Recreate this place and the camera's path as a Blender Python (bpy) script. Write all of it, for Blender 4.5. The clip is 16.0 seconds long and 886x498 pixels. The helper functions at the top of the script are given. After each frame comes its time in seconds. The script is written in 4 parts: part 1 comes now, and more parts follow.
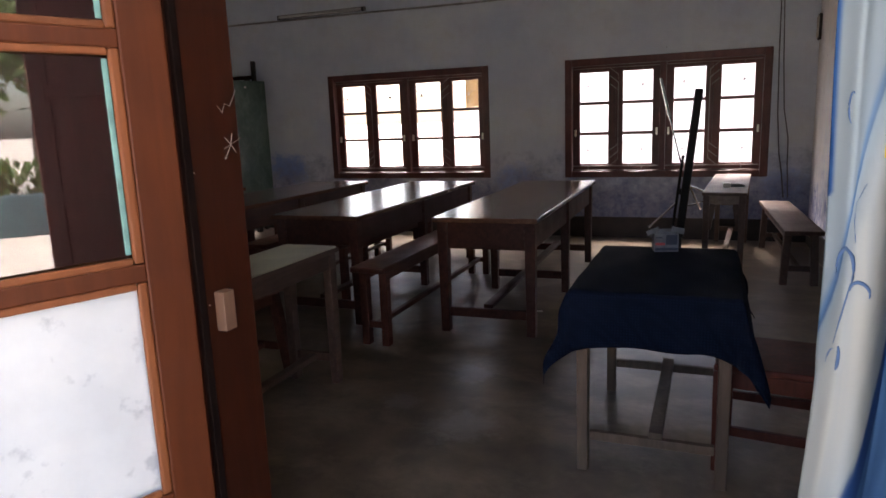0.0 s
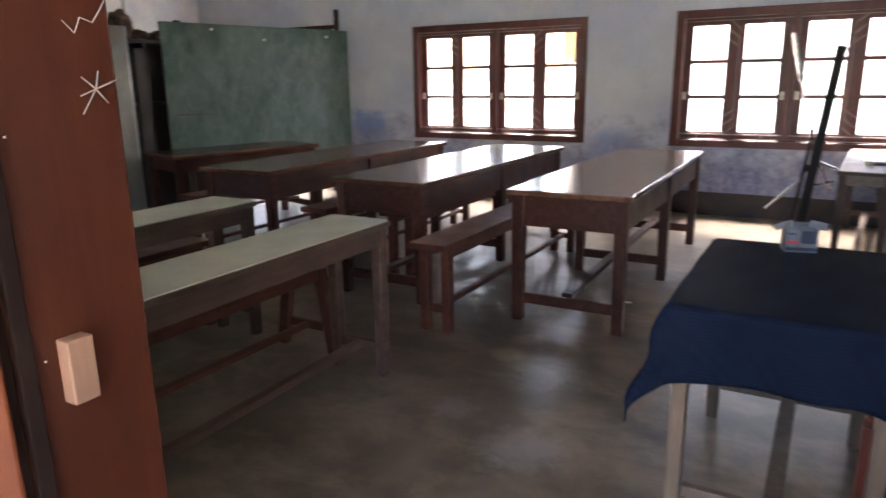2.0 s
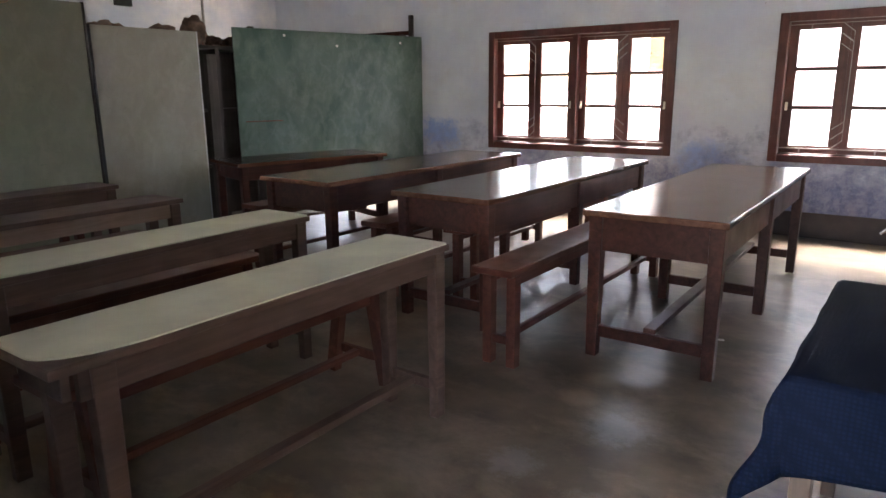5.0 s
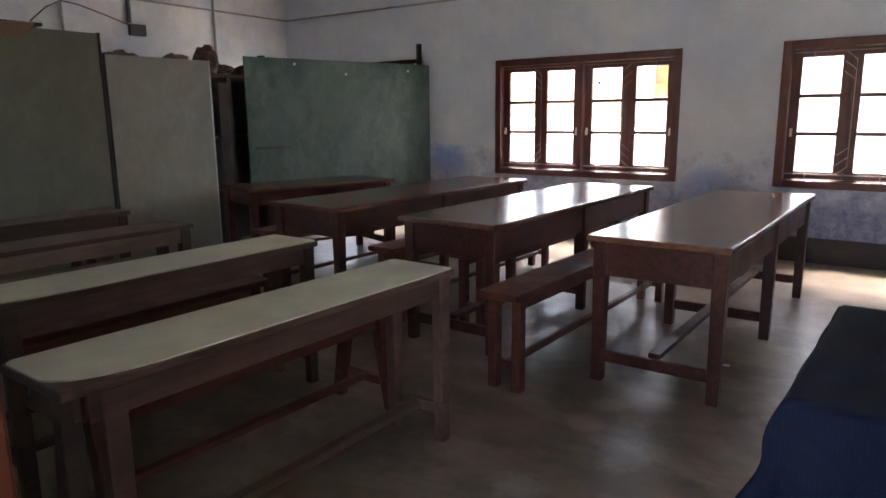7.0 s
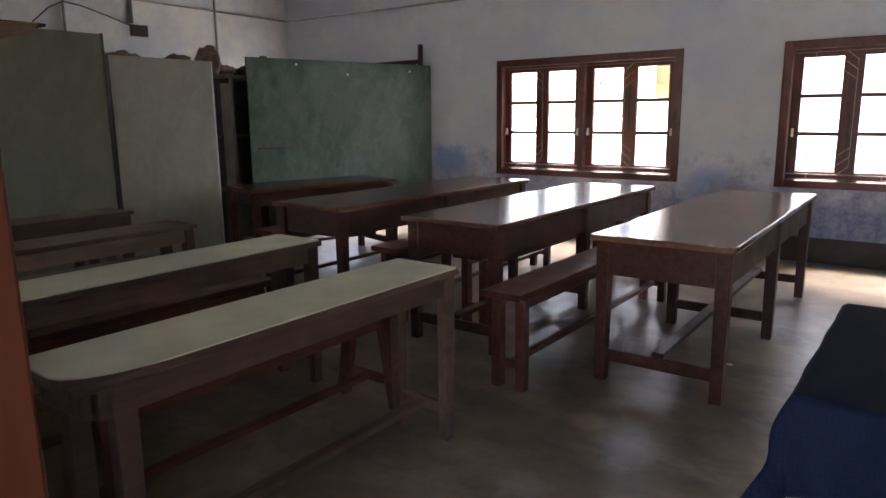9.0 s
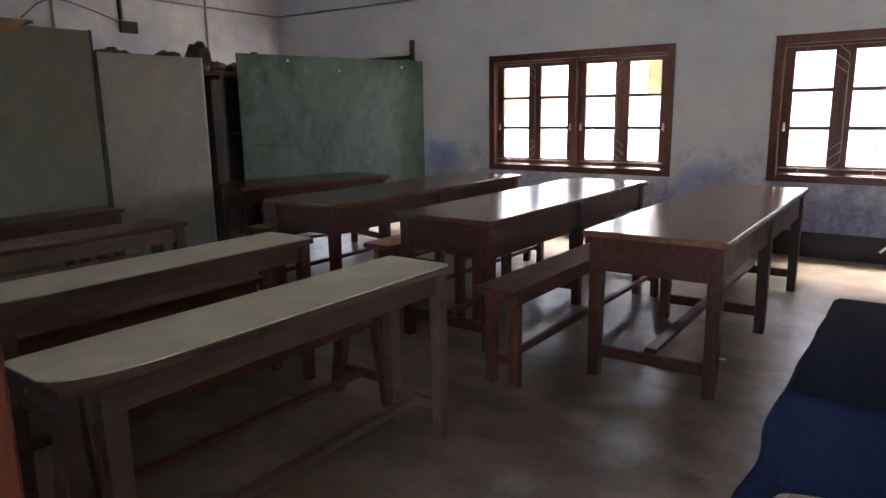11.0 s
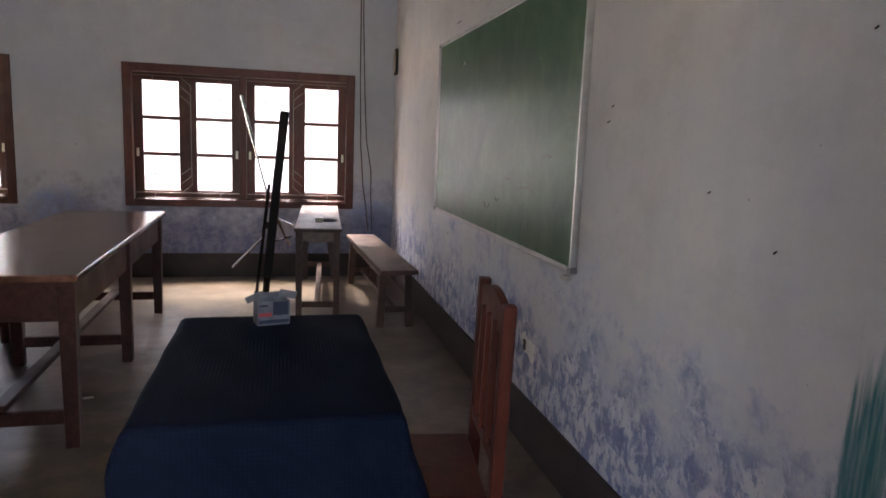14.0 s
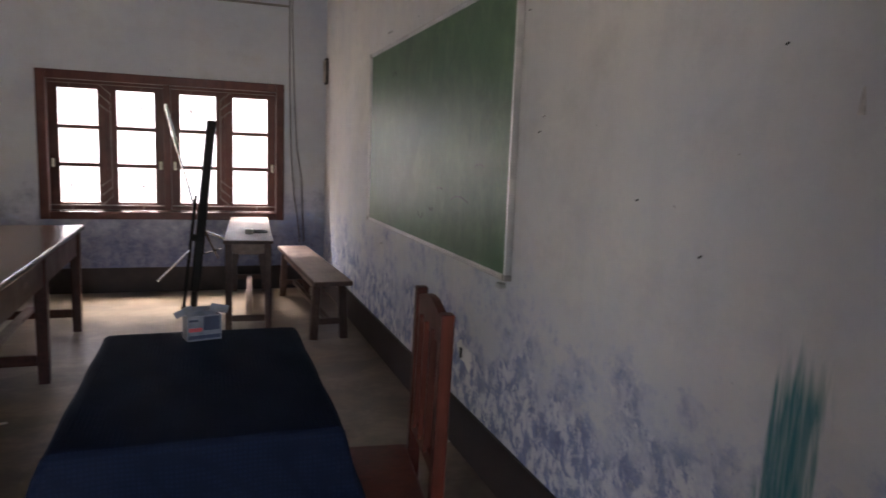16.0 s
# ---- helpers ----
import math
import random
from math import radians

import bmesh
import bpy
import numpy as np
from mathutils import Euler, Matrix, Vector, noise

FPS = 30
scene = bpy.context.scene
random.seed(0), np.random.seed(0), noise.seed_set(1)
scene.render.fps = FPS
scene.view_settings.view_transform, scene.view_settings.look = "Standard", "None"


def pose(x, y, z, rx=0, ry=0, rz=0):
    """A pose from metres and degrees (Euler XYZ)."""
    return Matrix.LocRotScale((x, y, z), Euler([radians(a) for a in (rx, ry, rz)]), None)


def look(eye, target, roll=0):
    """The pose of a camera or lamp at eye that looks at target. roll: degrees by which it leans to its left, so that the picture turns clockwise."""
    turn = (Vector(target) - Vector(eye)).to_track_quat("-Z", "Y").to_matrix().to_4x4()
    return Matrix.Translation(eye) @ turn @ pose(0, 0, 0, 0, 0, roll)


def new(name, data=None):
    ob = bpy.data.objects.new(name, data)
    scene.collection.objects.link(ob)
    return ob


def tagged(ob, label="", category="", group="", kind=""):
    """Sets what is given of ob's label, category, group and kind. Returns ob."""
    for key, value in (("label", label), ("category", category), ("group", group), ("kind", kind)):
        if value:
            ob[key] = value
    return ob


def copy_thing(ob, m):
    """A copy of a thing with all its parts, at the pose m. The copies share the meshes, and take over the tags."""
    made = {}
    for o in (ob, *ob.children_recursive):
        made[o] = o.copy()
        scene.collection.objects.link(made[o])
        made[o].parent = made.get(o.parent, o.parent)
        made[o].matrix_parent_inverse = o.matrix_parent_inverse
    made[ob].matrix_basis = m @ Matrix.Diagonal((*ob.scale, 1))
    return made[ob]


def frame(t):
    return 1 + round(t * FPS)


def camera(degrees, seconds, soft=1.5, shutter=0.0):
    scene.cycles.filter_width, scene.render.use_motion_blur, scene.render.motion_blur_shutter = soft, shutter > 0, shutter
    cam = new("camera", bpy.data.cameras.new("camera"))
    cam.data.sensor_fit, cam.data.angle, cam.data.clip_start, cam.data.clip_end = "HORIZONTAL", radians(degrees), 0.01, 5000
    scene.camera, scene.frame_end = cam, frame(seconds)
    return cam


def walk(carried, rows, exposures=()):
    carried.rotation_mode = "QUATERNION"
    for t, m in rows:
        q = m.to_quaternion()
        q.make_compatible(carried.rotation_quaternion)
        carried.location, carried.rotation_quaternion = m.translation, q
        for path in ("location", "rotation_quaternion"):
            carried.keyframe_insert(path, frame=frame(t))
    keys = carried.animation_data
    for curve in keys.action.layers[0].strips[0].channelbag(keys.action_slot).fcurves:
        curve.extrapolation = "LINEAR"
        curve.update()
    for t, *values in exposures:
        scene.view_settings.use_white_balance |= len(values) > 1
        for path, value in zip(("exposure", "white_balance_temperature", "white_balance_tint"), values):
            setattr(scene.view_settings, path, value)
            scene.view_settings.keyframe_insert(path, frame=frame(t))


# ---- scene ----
cam = camera(66.6, 16.0, soft=1.5, shutter=0.5)
PATH = [
    (0, (-0.923, -7.642, 1.365), (-1.656, -5.82, 0.989), -2.2),
    (0.5, (-0.916, -7.613, 1.351), (-1.616, -5.788, 0.929), -1.8),
    (1, (-0.976, -7.504, 1.327), (-1.669, -5.685, 0.87), 0.5),
    (1.5, (-1.064, -7.297, 1.343), (-1.755, -5.507, 0.778), -1.5),
    (2, (-1.053, -7.076, 1.339), (-2.018, -5.392, 0.854), -0.8),
    (2.5, (-1.091, -6.914, 1.336), (-2.174, -5.324, 0.788), -1.8),
    (3, (-1.173, -6.804, 1.344), (-2.192, -5.151, 0.866), -1.4),
    (3.5, (-1.202, -6.771, 1.331), (-2.348, -5.196, 0.877), 1.0),
    (6, (-1.19, -6.747, 1.331), (-2.349, -5.184, 0.87), -1.5),
    (6.5, (-1.179, -6.764, 1.339), (-2.36, -5.214, 0.889), -1.8),
    (7, (-1.167, -6.772, 1.339), (-2.347, -5.204, 0.952), -0.6),
    (7.5, (-1.176, -6.788, 1.334), (-2.349, -5.21, 0.968), -0.2),
    (8, (-1.169, -6.791, 1.335), (-2.315, -5.198, 0.949), -0.1),
    (8.5, (-1.175, -6.793, 1.335), (-2.354, -5.224, 0.954), -0.6),
    (11, (-1.178, -6.778, 1.339), (-2.342, -5.201, 0.941), -0.9),
    (11.5, (-1.166, -6.779, 1.34), (-2.235, -5.138, 0.935), -0.8),
    (12, (-1.133, -6.778, 1.347), (-1.989, -5.017, 0.938), -0.6),
    (12.5, (-1.117, -6.737, 1.338), (-1.39, -4.804, 0.905), -0.3),
    (13, (-1.088, -6.695, 1.334), (-0.757, -4.761, 0.95), 2.3),
    (13.5, (-1.086, -6.686, 1.339), (-0.629, -4.775, 0.966), 2.6),
    (14, (-1.082, -6.674, 1.344), (-0.615, -4.754, 1.036), 2.3),
    (14.5, (-1.082, -6.678, 1.345), (-0.569, -4.761, 1.094), 2.5),
    (15, (-1.084, -6.682, 1.346), (-0.585, -4.761, 1.099), 2.4),
    (15.5, (-1.087, -6.674, 1.345), (-0.567, -4.759, 1.091), 2.2),
    (16, (-1.092, -6.671, 1.343), (-0.434, -4.803, 1.071), 2.2),
]
walk(cam, [(t, look(eye, target, roll)) for t, eye, target, roll in PATH],
     exposures=[(0.0, 2.78, 6900, 20), (1.2, 3.1, 6900, 20), (2.0, 4.42, 6700, 15), (3.0, 4.6, 6700, 15), (6.0, 4.6, 6700, 15), (6.5, 4.6, 6700, 15), (7.0, 4.05, 6700, 16),
                (11.5, 3.97, 6700, 16), (12.5, 3.32, 6750, 17), (13.3, 3.42, 6850, 19), (14.5, 3.5, 6850, 19), (16.0, 3.37, 6900, 19)])

# ---------------- daylight ----------------
world = bpy.data.worlds.new("daylight")
scene.world = world
world.use_nodes = True
wnt = world.node_tree
sky = wnt.nodes.new("ShaderNodeTexSky")
sky.sky_type = "NISHITA"
sky.sun_disc = False
sky.sun_elevation = radians(60)
sky.sun_rotation = radians(-27)
sky.air_density = 1.0
sky.dust_density = 3.0
wnt.nodes["Background"].inputs["Strength"].default_value = 0.15
wnt.links.new(sky.outputs[0], wnt.nodes["Background"].inputs["Color"])
sun_data = bpy.data.lights.new("sun", "SUN")
sun_data.energy = 4.0
sun_data.angle = radians(25)
sun_data.color = (1.0, 0.98, 0.96)
sun = new("sun", sun_data)
sun.matrix_world = look((-6, 12, 23), (0, 0, 0))

# ---------------- node helpers ----------------
def shader(name, rough=0.6, metal=0.0, spec=0.5):
    m = bpy.data.materials.new(name)
    m.use_nodes = True
    b = m.node_tree.nodes["Principled BSDF"]
    b.inputs["Roughness"].default_value = rough
    b.inputs["Metallic"].default_value = metal
    b.inputs["Specular IOR Level"].default_value = spec
    return m, m.node_tree, b


def coords(nt, kind="Object", scale=(1, 1, 1)):
    mp = nt.nodes.new("ShaderNodeMapping")
    mp.inputs["Scale"].default_value = scale
    if kind == "Position":
        nt.links.new(nt.nodes.new("ShaderNodeNewGeometry").outputs["Position"], mp.inputs[0])
    else:
        nt.links.new(nt.nodes.new("ShaderNodeTexCoord").outputs[kind], mp.inputs[0])
    return mp.outputs[0]


def noise_tex(nt, vec, scale, detail=4.0, rough=0.55, distort=0.0):
    n = nt.nodes.new("ShaderNodeTexNoise")
    n.inputs["Scale"].default_value = scale
    n.inputs["Detail"].default_value = detail
    n.inputs["Roughness"].default_value = rough
    n.inputs["Distortion"].default_value = distort
    nt.links.new(vec, n.inputs["Vector"])
    return n.outputs["Fac"]


def ramp(nt, fac, stops):
    r = nt.nodes.new("ShaderNodeValToRGB")
    while len(r.color_ramp.elements) < len(stops):
        r.color_ramp.elements.new(0.5)
    for e, (p, c) in zip(r.color_ramp.elements, stops):
        e.position = p
        e.color = (c, c, c, 1) if isinstance(c, (int, float)) else (*c, 1)
    nt.links.new(fac, r.inputs[0])
    return r.outputs[0]


def calc(nt, op, a, b=0.0, clamp=False):
    n = nt.nodes.new("ShaderNodeMath")
    n.operation = op
    n.use_clamp = clamp
    for i, v in enumerate((a, b)):
        if isinstance(v, (int, float)):
            n.inputs[i].default_value = v
        else:
            nt.links.new(v, n.inputs[i])
    return n.outputs[0]


def blend(nt, fac, a, b, mode="MIX"):
    n = nt.nodes.new("ShaderNodeMix")
    n.data_type = "RGBA"
    n.blend_type = mode
    for i, v in ((0, fac), (6, a), (7, b)):
        if isinstance(v, (int, float)):
            n.inputs[i].default_value = v
        elif isinstance(v, tuple):
            n.inputs[i].default_value = (*v, 1)
        else:
            nt.links.new(v, n.inputs[i])
    return n.outputs[2]


def bump(nt, b, height, strength=0.2, dist=0.01):
    n = nt.nodes.new("ShaderNodeBump")
    n.inputs["Strength"].default_value = strength
    n.inputs["Distance"].default_value = dist
    nt.links.new(height, n.inputs["Height"])
    nt.links.new(n.outputs[0], b.inputs["Normal"])


def axis_of(nt, vec, i):
    s = nt.nodes.new("ShaderNodeSeparateXYZ")
    nt.links.new(vec, s.inputs[0])
    return s.outputs[i]


def wood(name, dark, light, rough=0.4, along="y", scale=1.0, wear=None, gloss_var=0.15, spec=0.5):
    """Wood or painted wood with grain along one axis and worn patches."""
    m, nt, b = shader(name, rough, spec=spec)
    sc = {"x": (1.2, 14, 14), "y": (14, 1.2, 14), "z": (14, 14, 1.2)}[along]
    v = coords(nt, "Object", tuple(s * scale for s in sc))
    g = noise_tex(nt, v, 2.2, 6, 0.6, 0.6)
    big = noise_tex(nt, coords(nt, "Object"), 3.0, 4)
    col = ramp(nt, g, [(0.3, dark), (0.72, light)])
    col = blend(nt, ramp(nt, big, [(0.42, 0.0), (0.7, 0.45)]), col, tuple(c * 0.55 for c in dark))
    if wear:
        w = noise_tex(nt, coords(nt, "Object"), 9.0, 6, 0.7)
        col = blend(nt, ramp(nt, w, [(0.48, 0.0), (0.80, 0.4)]), col, wear)
    info = nt.nodes.new("ShaderNodeObjectInfo").outputs["Random"]
    hsv = nt.nodes.new("ShaderNodeHueSaturation")
    nt.links.new(calc(nt, "ADD", calc(nt, "MULTIPLY", info, 0.35), 0.83), hsv.inputs["Value"])
    nt.links.new(col, hsv.inputs["Color"])
    nt.links.new(hsv.outputs[0], b.inputs["Base Color"])
    rg = noise_tex(nt, coords(nt, "Object"), 6.0, 5)
    nt.links.new(calc(nt, "ADD", calc(nt, "MULTIPLY", rg, gloss_var * 2), rough - gloss_var), b.inputs["Roughness"])
    bump(nt, b, g, 0.12, 0.004)
    return m


def plain(name, colour, rough=0.5, metal=0.0, var=0.25, scale=8.0, spec=0.5):
    m, nt, b = shader(name, rough, metal, spec)
    n = noise_tex(nt, coords(nt, "Object"), scale, 5)
    nt.links.new(ramp(nt, n, [(0.3, tuple(c * (1 - var) for c in colour)), (0.7, tuple(min(1, c * (1 + var)) for c in colour))]),
                 b.inputs["Base Color"])
    nt.links.new(calc(nt, "ADD", calc(nt, "MULTIPLY", n, 0.2), max(0.02, rough - 0.1)), b.inputs["Roughness"])
    bump(nt, b, noise_tex(nt, coords(nt, "Object"), scale * 6, 3), 0.08, 0.003)
    return m


# ---------------- materials ----------------
def blob(nt, p, axes, centre, radius, wobble, stretch=1.0):
    """A soft-edged irregular patch about a point of the plane of two axes."""
    da = calc(nt, "SUBTRACT", axis_of(nt, p, axes[0]), centre[0])
    db = calc(nt, "MULTIPLY", calc(nt, "SUBTRACT", axis_of(nt, p, axes[1]), centre[1]), stretch)
    d = calc(nt, "SQRT", calc(nt, "ADD", calc(nt, "MULTIPLY", da, da), calc(nt, "MULTIPLY", db, db)))
    d = calc(nt, "ADD", calc(nt, "DIVIDE", d, radius), calc(nt, "MULTIPLY", calc(nt, "SUBTRACT", wobble, 0.5), 2.4))
    return ramp(nt, d, [(0.45, 1.0), (0.95, 0.0)])


def whitewash(name, blue_shift=0.0, smear=None, tint=0.8, patches=(), cool=0.0, chip=0.9, lift=1.0, edge=0.22, warm=0.0):
    """Old whitewash over blue distemper that shows through where it has peeled, mostly low down."""
    m, nt, b = shader(name, 0.85, spec=0.3)
    p = coords(nt, "Position")
    z = axis_of(nt, p, 2)
    clouds = noise_tex(nt, p, 0.9, 5, 0.6)
    mid = noise_tex(nt, coords(nt, "Position", (1.9, 1.9, 2.4)), 1.6, 8, 0.70, 0.15)
    flakes = noise_tex(nt, coords(nt, "Position", (9, 9, 10)), 1.8, 7, 0.74)
    streak = noise_tex(nt, coords(nt, "Position", (7, 7, 0.8)), 1.5, 5, 0.6)
    white = ramp(nt, clouds, [(0.25, (0.70, 0.69, 0.68)), (0.5, (0.765, 0.755, 0.735)), (0.75, (0.82, 0.81, 0.785))])
    white = blend(nt, cool, white, (0.63, 0.74, 0.86), "MULTIPLY")
    white = blend(nt, warm, white, (0.93, 0.90, 0.84), "MULTIPLY")
    white = blend(nt, calc(nt, "MULTIPLY", ramp(nt, streak, [(0.35, 1.0), (0.6, 0.0)]), 0.10), white, (0.42, 0.42, 0.43))
    grime = noise_tex(nt, coords(nt, "Position", (1, 1, 1.3)), 3.4, 7, 0.68)
    white = blend(nt, ramp(nt, grime, [(0.48, 0.0), (0.72, 0.5)]), white, (0.50, 0.48, 0.45))
    pale = blend(nt, ramp(nt, noise_tex(nt, coords(nt, "Position", (1, 1, 1.2)), 1.1, 6, 0.62), [(0.36, 0.0), (0.62, tint)]),
                 white, (0.43, 0.50, 0.62))
    low = calc(nt, "SUBTRACT", 0.98 + blue_shift, calc(nt, "MULTIPLY", z, 0.62))
    peel = calc(nt, "ADD", calc(nt, "MULTIPLY", mid, 1.05), calc(nt, "MULTIPLY", flakes, 0.45))
    mask = calc(nt, "SUBTRACT", calc(nt, "ADD", low, peel), 1.42)
    worn = ramp(nt, calc(nt, "ADD", mask, 0.22), [(0.0, 0.0), (0.45, 0.55)])
    pale = blend(nt, worn, pale, (0.52, 0.56, 0.68))
    mask = ramp(nt, mask, [(0.0, 0.0), (edge, 1.0)])
    blue = ramp(nt, flakes, [(0.3, tuple(c * lift for c in (0.13, 0.145, 0.25))), (0.5, tuple(c * lift for c in (0.20, 0.23, 0.37))), (0.72, tuple(c * lift for c in (0.30, 0.33, 0.46)))])
    for px, pz, pr, amount in patches:
        m_ = calc(nt, "MULTIPLY", blob(nt, p, (0, 2), (px, pz), pr, mid, 1.5), amount)
        pale = blend(nt, m_, pale, (0.20, 0.30, 0.60))
    col = blend(nt, mask, pale, blue)
    chips = ramp(nt, noise_tex(nt, coords(nt, "Position", (7, 7, 5.5)), 2.0, 8, 0.75, 0.3), [(0.46, 0.0), (0.55, chip)])
    col = blend(nt, calc(nt, "MULTIPLY", chips, mask), col, (0.74, 0.74, 0.75))
    specks = ramp(nt, noise_tex(nt, p, 26, 2), [(0.22, 0.7), (0.25, 0.0)])
    col = blend(nt, specks, col, (0.12, 0.11, 0.11))
    if smear:
        y = axis_of(nt, p, 1)
        wob = calc(nt, "MULTIPLY", calc(nt, "SUBTRACT", noise_tex(nt, coords(nt, "Position", (1, 26, 2)), 2.0, 5), 0.5), 0.11)
        lean = calc(nt, "MULTIPLY", calc(nt, "SUBTRACT", z, 0.7), 0.10)
        dy = calc(nt, "ABSOLUTE", calc(nt, "ADD", calc(nt, "ADD", calc(nt, "SUBTRACT", y, smear[0]), lean), wob))
        side = calc(nt, "DIVIDE", calc(nt, "SUBTRACT", smear[2], dy), 0.022, True)
        top = calc(nt, "DIVIDE", calc(nt, "SUBTRACT", smear[1], calc(nt, "ADD", z, calc(nt, "MULTIPLY", wob, 3.2))), 0.13, True)
        thin = ramp(nt, noise_tex(nt, coords(nt, "Position", (1, 40, 3)), 2.0, 4), [(0.35, 0.65), (0.6, 0.95)])
        col = blend(nt, calc(nt, "MULTIPLY", calc(nt, "MULTIPLY", side, top), thin), col, (0.025, 0.20, 0.22))
    nt.links.new(col, b.inputs["Base Color"])
    bump(nt, b, calc(nt, "ADD", calc(nt, "MULTIPLY", mask, -0.5), calc(nt, "ADD", calc(nt, "MULTIPLY", flakes, 0.6), calc(nt, "MULTIPLY", grime, 0.8))), 0.35, 0.006)
    return m


def cement_floor():
    m, nt, b = shader("polished_cement", 0.35, spec=0.42)
    p = coords(nt, "Position")
    big = noise_tex(nt, p, 0.7, 6, 0.62, 0.3)
    mid = noise_tex(nt, p, 3.0, 6, 0.6, 0.15)
    fine = noise_tex(nt, p, 30, 4)
    col = ramp(nt, mid, [(0.32, (0.062, 0.041, 0.027)), (0.52, (0.142, 0.100, 0.067)), (0.72, (0.235, 0.172, 0.118))])
    col = blend(nt, ramp(nt, big, [(0.30, 0.5), (0.65, 0.0)]), col, (0.085, 0.063, 0.047))
    pale = ramp(nt, noise_tex(nt, coords(nt, "Position", (1, 1.4, 1)), 2.1, 7, 0.72, 0.3), [(0.48, 0.0), (0.68, 0.55)])
    col = blend(nt, pale, col, (0.30, 0.235, 0.17))
    crumbs = noise_tex(nt, coords(nt, "Position", (3, 3, 3)), 4.5, 8, 0.8)
    for fx, fy, fr in ((-1.93, -4.97, 0.20), (-2.32, -4.80, 0.13), (-2.1, -4.35, 0.16)):
        col = blend(nt, calc(nt, "MULTIPLY", blob(nt, p, (0, 1), (fx, fy), fr, crumbs), 0.20), col, (0.42, 0.43, 0.43))
    for fx, fy, fr in ((-2.32, -3.92, 0.12), (-2.35, -4.18, 0.11)):
        col = blend(nt, calc(nt, "MULTIPLY", blob(nt, p, (0, 1), (fx, fy), fr, mid), 0.5), col, (0.40, 0.30, 0.20))
    nt.links.new(col, b.inputs["Base Color"])
    r = calc(nt, "ADD", calc(nt, "MULTIPLY", mid, 0.35), calc(nt, "MULTIPLY", big, 0.25))
    nt.links.new(calc(nt, "ADD", calc(nt, "MULTIPLY", r, 0.45), 0.21), b.inputs["Roughness"])
    bump(nt, b, calc(nt, "ADD", mid, calc(nt, "MULTIPLY", fine, 0.10)), 0.10, 0.008)
    return m


def chalk_green(name, base, chalk, rough, amount, spec=0.5):
    m, nt, b = shader(name, rough, spec=spec)
    v = coords(nt, "Object")
    smear = noise_tex(nt, coords(nt, "Object", (1.5, 1.2, 0.8)), 1.5, 6, 0.6, 0.8)
    fine = noise_tex(nt, coords(nt, "Object", (4, 4, 3)), 2.2, 6, 0.66, 0.5)
    col = blend(nt, ramp(nt, smear, [(0.38, 0.0), (0.75, amount)]), base, chalk)
    col = blend(nt, ramp(nt, fine, [(0.45, 0.0), (0.8, amount)]), col, chalk)
    marks = ramp(nt, noise_tex(nt, coords(nt, "Object", (9, 4, 9)), 2.6, 3, 0.5, 1.5), [(0.70, 0.0), (0.72, 0.35)])
    col = blend(nt, marks, col, tuple(c * 0.5 for c in base))
    nt.links.new(col, b.inputs["Base Color"])
    nt.links.new(calc(nt, "ADD", calc(nt, "MULTIPLY", smear, 0.25), rough - 0.1), b.inputs["Roughness"])
    bump(nt, b, fine, 0.015, 0.002)
    return m


M_WALL = whitewash("old_whitewash", -0.12)
# peeled blue, strengthened low down to paint in the shade under the windows
M_WALL_WIN = whitewash("window_wall_whitewash", 0.25, None, 0.7, ((-6.15, 0.80, 0.36, 0.9), (-3.0, 0.62, 0.36, 0.8), (-0.22, 0.55, 0.30, 0.7)), 0.6, 0.12, 0.85, 0.32)
M_WALL_R = whitewash("board_wall_whitewash", 0.17, (-5.690, 0.99, 0.068), 0.3, (), 0.0, 0.9, 1.25, 0.20, 0.6)
M_FLOOR = cement_floor()
M_SKIRT = plain("oxide_skirting", (0.034, 0.022, 0.020), 0.55, var=0.45, scale=5)
M_CEIL = plain("ceiling_lime", (0.82, 0.81, 0.78), 0.9, var=0.12, scale=1.5)
M_TABLE = wood("varnished_dark_wood", (0.038, 0.0115, 0.008), (0.088, 0.029, 0.019), 0.45, spec=0.3)
M_TOP = wood("polished_tabletop", (0.095, 0.044, 0.027), (0.18, 0.092, 0.058), 0.215, gloss_var=0.04)
M_BENCH = wood("brown_bench_wood", (0.070, 0.022, 0.014), (0.14, 0.048, 0.030), 0.45, spec=0.3)
M_DESKWOOD = wood("dusty_desk_wood", (0.066, 0.034, 0.024), (0.13, 0.074, 0.052), 0.55)
M_FORMICA = plain("pale_laminate", (0.56, 0.555, 0.43), 0.36, var=0.16, scale=4)
M_BENCHLAM = plain("glossy_bench_laminate", (0.60, 0.60, 0.54), 0.14, var=0.12, scale=4)
M_DESKTOP = wood("plain_worn_plank", (0.17, 0.112, 0.082), (0.27, 0.187, 0.14), 0.45)
M_RAWLEG = wood("weathered_leg_wood", (0.070, 0.043, 0.028), (0.135, 0.086, 0.057), 0.7, "z")
M_CHAIR = wood("red_varnish_wood", (0.046, 0.0095, 0.0055), (0.092, 0.019, 0.011), 0.45, "z", spec=0.2)
M_FRAME = wood("maroon_painted_frame", (0.060, 0.014, 0.010), (0.108, 0.027, 0.018), 0.42, "z", wear=(0.17, 0.065, 0.045))
M_SILL = wood("bleached_sill", (0.030, 0.014, 0.010), (0.055, 0.028, 0.021), 0.6, "x", spec=0.15)
M_LEAF = wood("orange_brown_paint", (0.082, 0.0172, 0.0042), (0.125, 0.030, 0.0075), 0.5, "z", wear=(0.11, 0.030, 0.013), spec=0.25)
